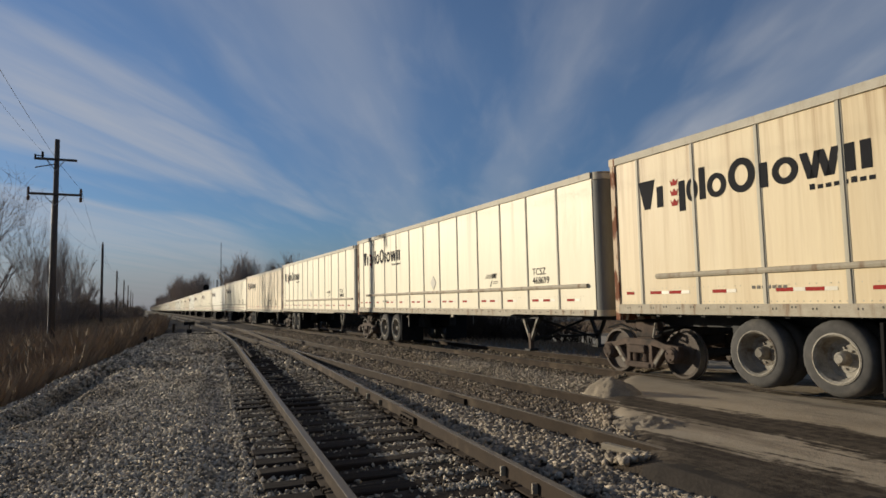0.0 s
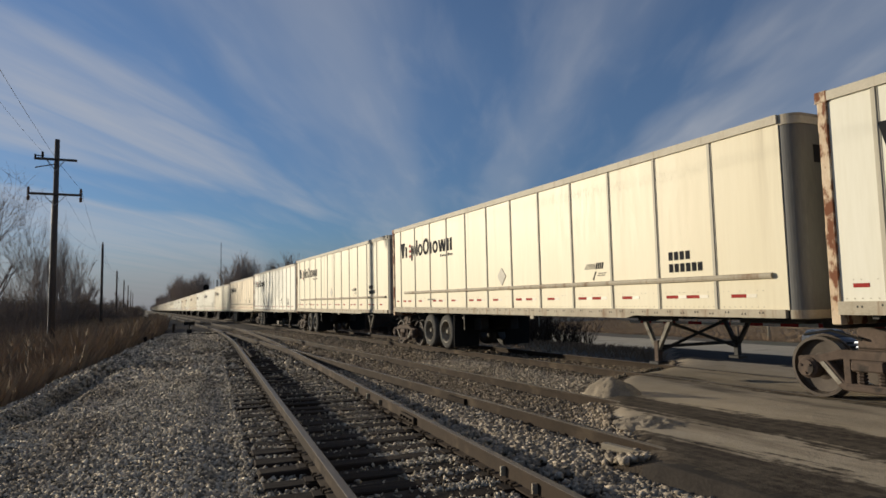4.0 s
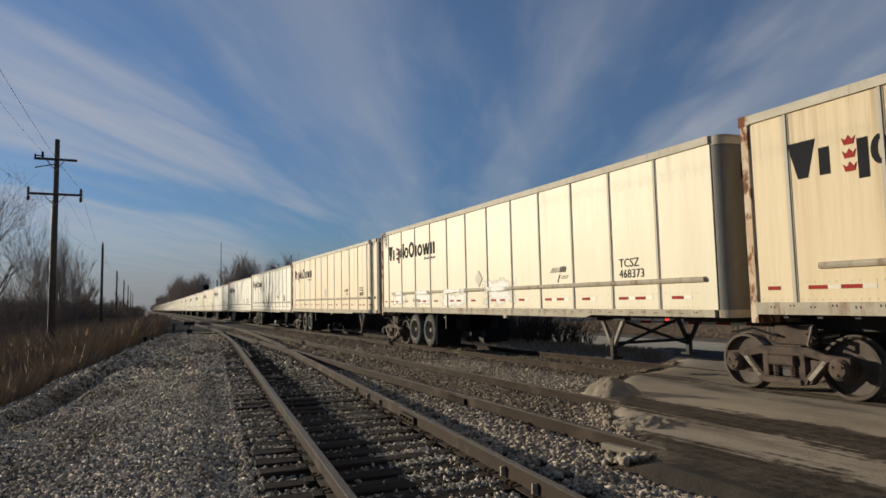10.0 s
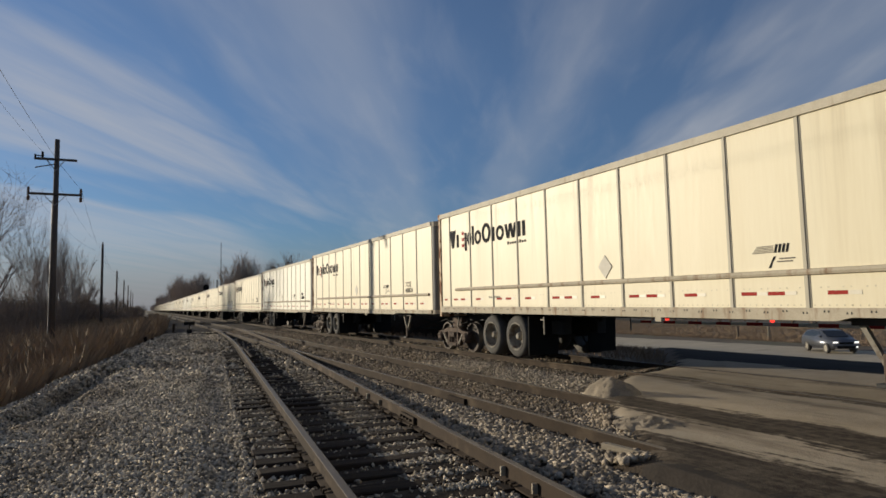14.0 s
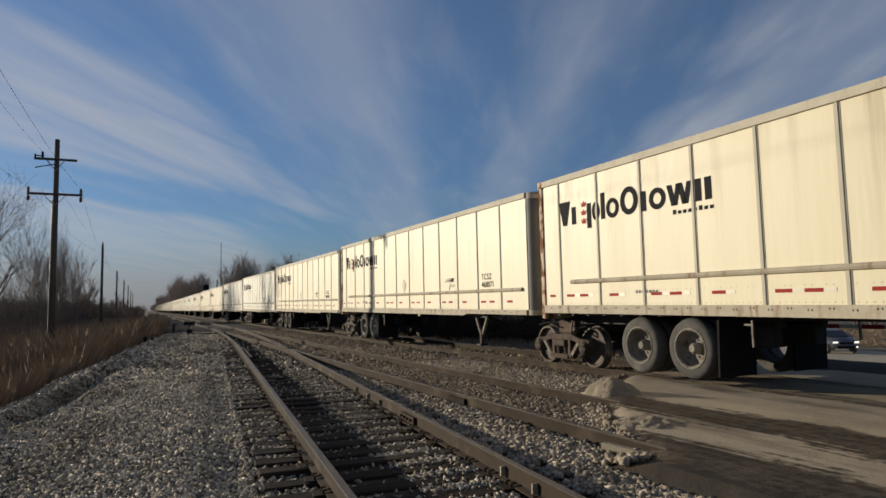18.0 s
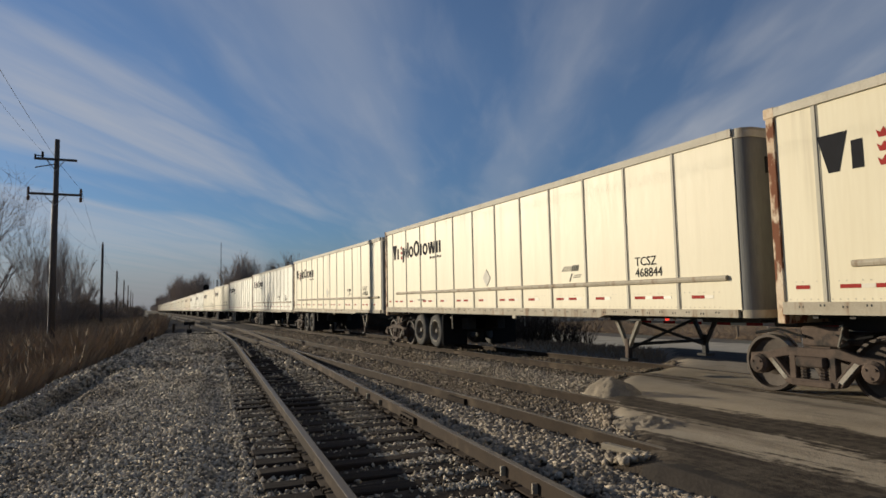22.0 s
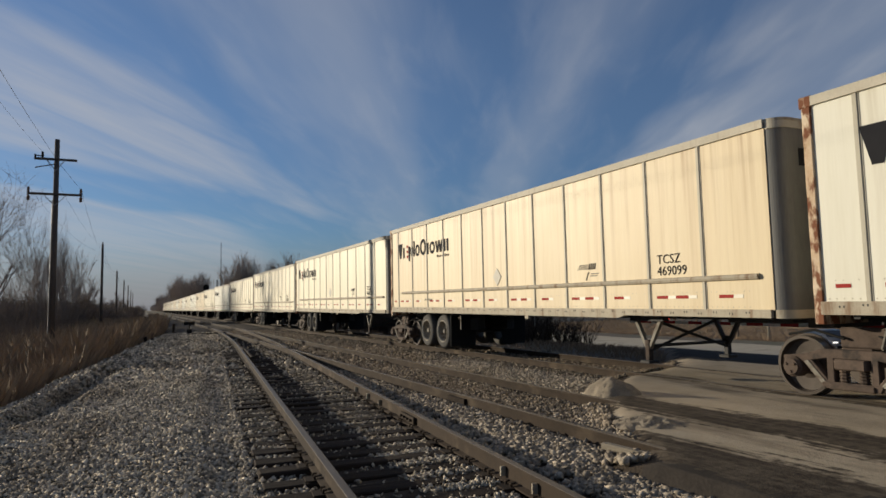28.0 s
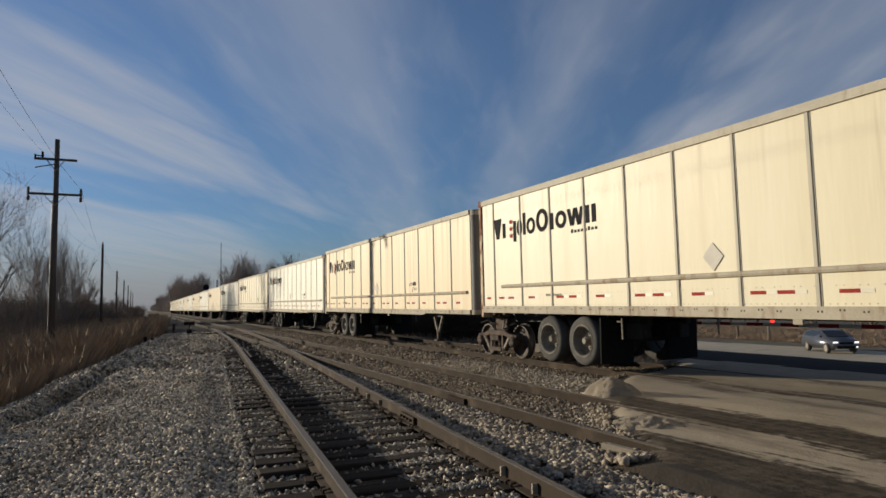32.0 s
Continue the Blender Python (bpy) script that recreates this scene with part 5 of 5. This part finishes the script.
twigs("far_woods", "far leafless scrub on the other side of the line", 500, hedge(-60, -4.5, 330, 1800, 1.3), 4.0, 7.0, 0.16, 0.3, 37)


def bare_tree(seed, height, trunk_r, levels, splay, kids, thin, stems=1):
    """A leafless tree: tapered trunk, limbs and several generations of twigs."""
    rng = random.Random(seed)
    wood, fine = ([], []), ([], [])

    def tube(store, a, b, r0, r1, seg):
        verts, faces = store
        d = b - a
        q = d.to_track_quat("Z", "Y")
        i = len(verts)
        for p, r in ((a, r0), (b, r1)):
            for k in range(seg):
                an = 2 * math.pi * k / seg
                verts.append(tuple(p + q @ Vector((r * math.cos(an), r * math.sin(an), 0))))
        for k in range(seg):
            faces.append((i + k, i + (k + 1) % seg, i + seg + (k + 1) % seg, i + seg + k))

    def grow(p, d, length, r, level):
        r = max(r, thin)
        seg = 7 if level == 0 else (5 if level == 1 else 3)
        steps = 4 if level < 2 else 2
        store = wood if level < 2 else fine
        pts = [p]
        for s in range(steps):
            d = (d + Vector((rng.gauss(0, 0.09), rng.gauss(0, 0.09), 0.05))).normalized()
            q = p + d * (length / steps)
            r2 = r * (1 - 0.5 * (s + 1) / steps)
            tube(store, p, q, r * (1 - 0.5 * s / steps), r2, seg)
            p = q
            pts.append(p)
        if level >= levels:
            return
        for k in range(kids[level]):
            t = rng.uniform(0.3, 1.0) * steps
            i = min(int(t), steps - 1)
            s = pts[i].lerp(pts[i + 1], t - i)
            side = Vector((rng.gauss(0, 1), rng.gauss(0, 1), rng.gauss(0, 0.3))).normalized()
            nd = (d * (1 - splay) + side * splay + Vector((0, 0, 0.25))).normalized()
            grow(s, nd, length * rng.uniform(0.42, 0.68), r * (1 - 0.5 * t / steps) * 0.5, level + 1)
    for k in range(stems):
        a = 2 * math.pi * (k + rng.random()) / stems
        out = 0.0 if stems == 1 else rng.uniform(0.05, 0.42)
        grow(Vector((0.5 * out * math.cos(a), 0.5 * out * math.sin(a), -0.3)), Vector((out * math.cos(a), out * math.sin(a), 1)).normalized(), height * (0.55 if stems == 1 else rng.uniform(0.5, 0.75)), trunk_r, 0)
    return raw("trunk", wood[0], wood[1], M_BARK, True), raw("crown", fine[0], fine[1], M_BARK)


TREES = {"tall": bare_tree(1, 11.0, 0.10, 4, 0.58, (12, 6, 5, 3), 0.006), "willow": bare_tree(2, 10.0, 0.06, 3, 0.27, (8, 5, 4), 0.008, 9), "round": bare_tree(3, 11.0, 0.13, 3, 0.36, (8, 6, 5), 0.024, 7),
         "young": bare_tree(5, 7.0, 0.07, 3, 0.40, (9, 6, 5), 0.03)}


def tree(kind, x, y, scale, turn, label, sink=0.0):
    base = new("tree")
    tagged(base, label, "tree", "leafless trees")
    base.matrix_basis = pose(x, y, ground_z(x, y) - sink, 0, 0, turn)
    base.scale = (scale,) * 3
    for name, me in zip(("trunk", "crown"), TREES[kind]):
        ob = new(name, me)
        ob.parent = base


rng = random.Random(5)
# left of the line: the slim tree at the edge of the view, and the willow clump behind the pole
tree("tall", -13.75, 75.0, 1.65, 20, "slim leafless tree with fine pale twigs")
for x, y, k in ((-10.4, 92, 1.15), (-9.2, 97, 1.1), (-12.4, 99, 0.95), (-14.6, 95, 0.7)):
    tree("willow", x, y, k, rng.uniform(0, 360), "tall leafless willow in a clump behind the poles" if k > 1 else "low leafless willow beside the clump")
for k in range(13):
    tree("young", -8.5 + rng.uniform(-4, 2.5), 108 + k * 15, rng.uniform(0.7, 1.1), rng.uniform(0, 360), "slim leafless sapling in the scrub")
# beyond the train
for x, y, s in ((14.2, 212, 0.85), (15.6, 206, 0.9), (13.4, 226, 0.8), (19.2, 160, 1.0), (21.6, 166, 1.15), (23.4, 158, 0.95), (28.0, 160, 1.05), (31.5, 164, 1.2), (26.5, 170, 0.9), (34.6, 168, 1.05)):
    tree("round", x, y, 1.02 * s, rng.uniform(0, 360), "bare many-stemmed tree beyond the train")
for k in range(26):
    y = 235 + k * 27
    tree("round", 13.8 + rng.uniform(0, 7), y, rng.uniform(0.9, 1.25), rng.uniform(0, 360), "bare tree in the far row along the line")

# ---- far trackside things ----
mast = new("radio_mast"); tagged(mast, "thin dark steel radio mast beyond the train", "mast")
mast.matrix_basis = pose(16.0, 158, -1.5)
part("mast_pole", made(rod, (0, 0, 0), (0, 0, 18.2), 0.13, 0.06, 8), M_BLACK, mast)
post = new("signal_post"); tagged(post, "dark post beside the signal", "post")
post.matrix_basis = pose(14.4, 150, -1.5)
part("post", made(rod, (0, 0, 0), (0, 0, 9.2), 0.14, 0.12, 8), M_BLACK, post)


def rail_signal():
    base = new("railway_signal")
    tagged(base, "black railway signal head on a mast behind the train", "railway signal")
    base.matrix_basis = pose(12.6, 156, -0.3)
    base.scale = (1.25, 1.25, 1.25)
    part("signal_mast", made(rod, (0, 0, 0), (0, 0, 5.0), 0.07, seg=8), M_METAL, base)
    bm = bmesh.new()
    slab(bm, [(-0.36, 4.75), (0.36, 4.75), (0.46, 5.1), (0.46, 5.45), (0.30, 5.75), (-0.30, 5.75), (-0.46, 5.45), (-0.46, 5.1)], "Y", -0.05, 0.02)
    part("target_board", bm, M_BLACK, base)
    for z in (4.95, 5.25, 5.55):
        part("lamp_hood", made(rod, (0, -0.06, z), (0, -0.3, z), 0.11, seg=10), M_BLACK, base)


rail_signal()


def switch_stand():
    base = new("switch_stand")
    tagged(base, "low dark switch stand on long headblock sleepers", "switch stand")
    base.matrix_basis = pose(2.55, 43.5, -0.2)
    part("headblock", boxes((-0.6, 2.2, -0.5, -0.28, -0.05, 0.08), (-0.6, 2.2, 0.28, 0.5, -0.05, 0.08), bevel=0.01), M_TIE, base)
    part("stand_body", boxes((-0.15, 0.15, -0.2, 0.2, 0.05, 0.35), bevel=0.03), M_BLACK, base)
    part("spindle", made(rod, (0, 0, 0.35), (0, 0, 0.75), 0.03, seg=8), M_BLACK, base)
    part("target", boxes((-0.32, 0.32, -0.02, 0.02, 0.62, 0.82), bevel=0.01), M_BLACK, base)
    part("throw_lever", made(rod, (0.1, 0, 0.12), (0.9, 0.05, 0.05), 0.025, seg=6), M_BLACK, base)


switch_stand()


def stub_post(x, y, h, lean):
    base = new("marker_stub")
    tagged(base, "short dark broken stub on the ballast shoulder", "post", "marker stubs")
    base.matrix_basis = pose(x, y, ground_z(x, y) - 0.05, 0, lean, 0)
    part("stub", boxes((-0.07, 0.07, -0.06, 0.06, 0, h), bevel=0.015), M_TIE, base)


stub_post(1.75, 47.0, 0.75, 4)
stub_post(0.1, 34.0, 0.45, -6)
stub_post(0.35, 34.6, 0.30, 8)


# ---- frog and guard rail of the turnout ----
def frog():
    base = new("turnout_frog")
    tagged(base, "rusty cast frog where the diverging rail crosses", "turnout frog", kind="structure")
    y = 22.6
    x = near_centre(y) + 0.753
    bm = bmesh.new()
    slab(bm, [(x - 0.10, y - 3.0), (x + 0.18, y - 3.0), (x + 0.07, y + 2.2), (x - 0.07, y + 2.2)], "Z", -0.17, -0.02)
    part("casting", bm, M_RAILRUST, base)
    g = part("guard_rail", boxes((-0.03, 0.03, -2.2, 2.2, -0.17, 0.0), bevel=0.008), M_RAILRUST, base)
    g.matrix_local = pose(near_centre(21.5) - 0.63, 21.5, 0, 0, 0, -5)


frog()


# ---- crossing: mounds, planks ----
def mound(x, y, rx, ry, h, turn, label, seed):
    verts, faces = [], []
    n1, n2 = 22, 60
    for i in range(n1 + 1):
        r = i / n1
        for k in range(n2):
            a = 2 * math.pi * k / n2
            wob = 1 + 0.18 * noise.noise(Vector((math.cos(a) * 1.3, math.sin(a) * 1.3, seed)))
            px, py = rx * r * wob * math.cos(a), ry * r * wob * math.sin(a)
            z = h * (1 - r ** 2.2) * (1 + 0.5 * noise.noise(Vector((px * 2.5, py * 2.5, seed)))) - 0.04 * r
            z += 0.030 * noise.noise(Vector((px * 9, py * 9, seed))) + 0.016 * noise.noise(Vector((px * 26, py * 26, seed)))
            verts.append((px, py, z))
    for i in range(n1):
        for k in range(n2):
            faces.append((i * n2 + k, (i + 1) * n2 + k, (i + 1) * n2 + (k + 1) % n2, i * n2 + (k + 1) % n2))
    ob = new("sand_mound", raw("sand_mound", verts, faces, M_SAND, True))
    ob.matrix_basis = pose(x, y, ground_z(x, y) + 0.01, 0, 0, turn)
    tagged(ob, label, "sand pile", "sand piles at the crossing")


mound(6.45, 7.98, 0.36, 0.50, 0.24, 15, "pale lumpy sand pile against the crossing edge", 1)


mound(5.22, 5.80, 0.42, 0.55, 0.035, -20, "low pale sand heap between the crossing rails", 4)


def plank(x, y, length, turn, z):
    base = new("crossing_plank")
    tagged(base, "worn timber crossing plank half buried in dirt", "plank", "crossing planks")
    base.matrix_basis = pose(x, y, z, 0, 0, turn)
    part("board", boxes((-0.045, 0.045, -length / 2, length / 2, -0.12, 0.0), bevel=0.012), M_PLANK, base)


plank(4.34, 5.05, 0.9, 6.0, -0.055)


def crossing_gate():
    base = new("crossing_gate")
    tagged(base, "lowered striped crossing gate arm with red lamps behind the train", "crossing gate")
    x, y = 13.3, 3.6
    base.matrix_basis = pose(x, y, ground_z(x, y))
    part("mast", made(rod, (0, 0, 0), (0, 0, 3.6), 0.06, seg=10), M_METAL, base)
    part("mechanism", boxes((-0.2, 0.2, -0.15, 0.3, 0.54, 1.07), bevel=0.03), M_METAL, base)
    part("counterweight", boxes((-0.1, 0.1, -1.2, -0.7, 0.64, 0.94), bevel=0.02), M_BLACK, base)
    for k in range(25):
        w = 0.048 - 0.0006 * k
        y0 = 0.3 + 0.465 * k
        part("arm_section", boxes((-0.02, 0.02, y0, y0 + 0.465, 0.80 - w, 0.80 + w)), M_RED if k % 2 else M_TAPEW, base)
    for y0 in (7.03, 10.39):
        lamp = part("arm_lamp", made(rod, (-0.04, y0, 0.89), (0.04, y0, 0.89), 0.042, seg=10), M_REDLAMP, base, "lit red arm lamp")


crossing_gate()


# ---- waiting car on the frontage road ----
def hatchback():
    base = new("car")
    tagged(base, "blue-grey hatchback waiting with its headlights on", "car")
    side = [(-2.05, 0.32), (-2.1, 0.62), (-2.0, 0.86), (-1.1, 1.0), (-0.35, 1.40), (0.7, 1.46), (1.6, 1.36), (2.0, 0.98), (2.12, 0.75), (2.08, 0.34)]
    bm = bmesh.new()
    slab(bm, side, "X", -0.86, 0.86)
    for v in bm.verts:
        if v.co.z > 1.05:
            v.co.x *= 0.80
        if v.co.y < -1.9:
            v.co.x *= 0.86
    bmesh.ops.bevel(bm, geom=bm.edges[:], offset=0.05, segments=2, affect="EDGES")
    part("body", bm, M_CARPAINT, base, "", True)
    bm = bmesh.new()
    slab(bm, [(-1.08, 1.02), (-0.36, 1.385), (-0.42, 1.40), (-1.14, 1.04)], "X", -0.64, 0.64)
    part("windscreen", bm, M_GLASS, base)
    for s in (-1, 1):
        bm = bmesh.new()
        slab(bm, [(-0.95, 1.02), (-0.30, 1.34), (0.65, 1.39), (1.45, 1.28), (1.7, 1.02)], "X", s * 0.80, s * 0.815)
        for v in bm.verts:
            v.co.x -= s * max(0, v.co.z - 1.02) * 0.28 - s * 0.03
        part("side_window", bm, M_GLASS, base)
        part("headlight", boxes((s * 0.62 - 0.14, s * 0.62 + 0.14, -2.13, -2.0, 0.68, 0.77), bevel=0.03), M_LAMP, base, "lit headlight")
        part("fog_lamp", boxes((s * 0.62 - 0.07, s * 0.62 + 0.07, -2.12, -2.03, 0.40, 0.47), bevel=0.02), M_LAMP if s > 0 else M_CHROME, base)
        part("mirror", boxes((s * 0.92 - 0.08, s * 0.92 + 0.08, -0.85, -0.72, 0.98, 1.11), bevel=0.03), M_CARPAINT, base)
        for y in (-1.28, 1.3):
            bm = bmesh.new()
            lathe(bm, [(-0.10, 0.2), (-0.11, 0.29), (-0.08, 0.32), (0.08, 0.32), (0.11, 0.29), (0.10, 0.2)], (s * 0.78, y, 0.32), "X", 20)
            w = part("wheel", bm, M_TYRE, base)
            bm = bmesh.new()
            lathe(bm, [(s * 0.0, 0.21), (s * 0.10, 0.205), (s * 0.105, 0.05)], (s * 0.785, y, 0.32), "X", 16)
            part("rim", bm, M_RIM, w)
    part("grille", boxes((-0.42, 0.42, -2.125, -2.05, 0.62, 0.74), (-0.55, 0.55, -2.13, -2.05, 0.36, 0.50), bevel=0.01), M_BLACK, base)
    part("bumper", boxes((-0.8, 0.8, -2.12, -1.95, 0.50, 0.60), bevel=0.02), M_CARPAINT, base)
    x, y = 40.7, 28.35
    base.matrix_basis = pose(x, y, ground_z(x, y) + 0.005, 0, 0, -30)


hatchback()


def fence_post(x, y, h, label):
    base = new("fence_post")
    tagged(base, label, "post", "posts along the frontage road")
    base.matrix_basis = pose(x, y, ground_z(x, y) - 0.2)
    part("post", made(rod, (0, 0, 0), (0, 0, h), 0.09, seg=8), M_PLANK if "pale" in label else M_POLE, base)


fence_post(47.5, 41.5, 1.7, "dark wooden post beside the frontage road")
fence_post(49.5, 40.0, 1.6, "pale wooden post beside the frontage road")

motions()
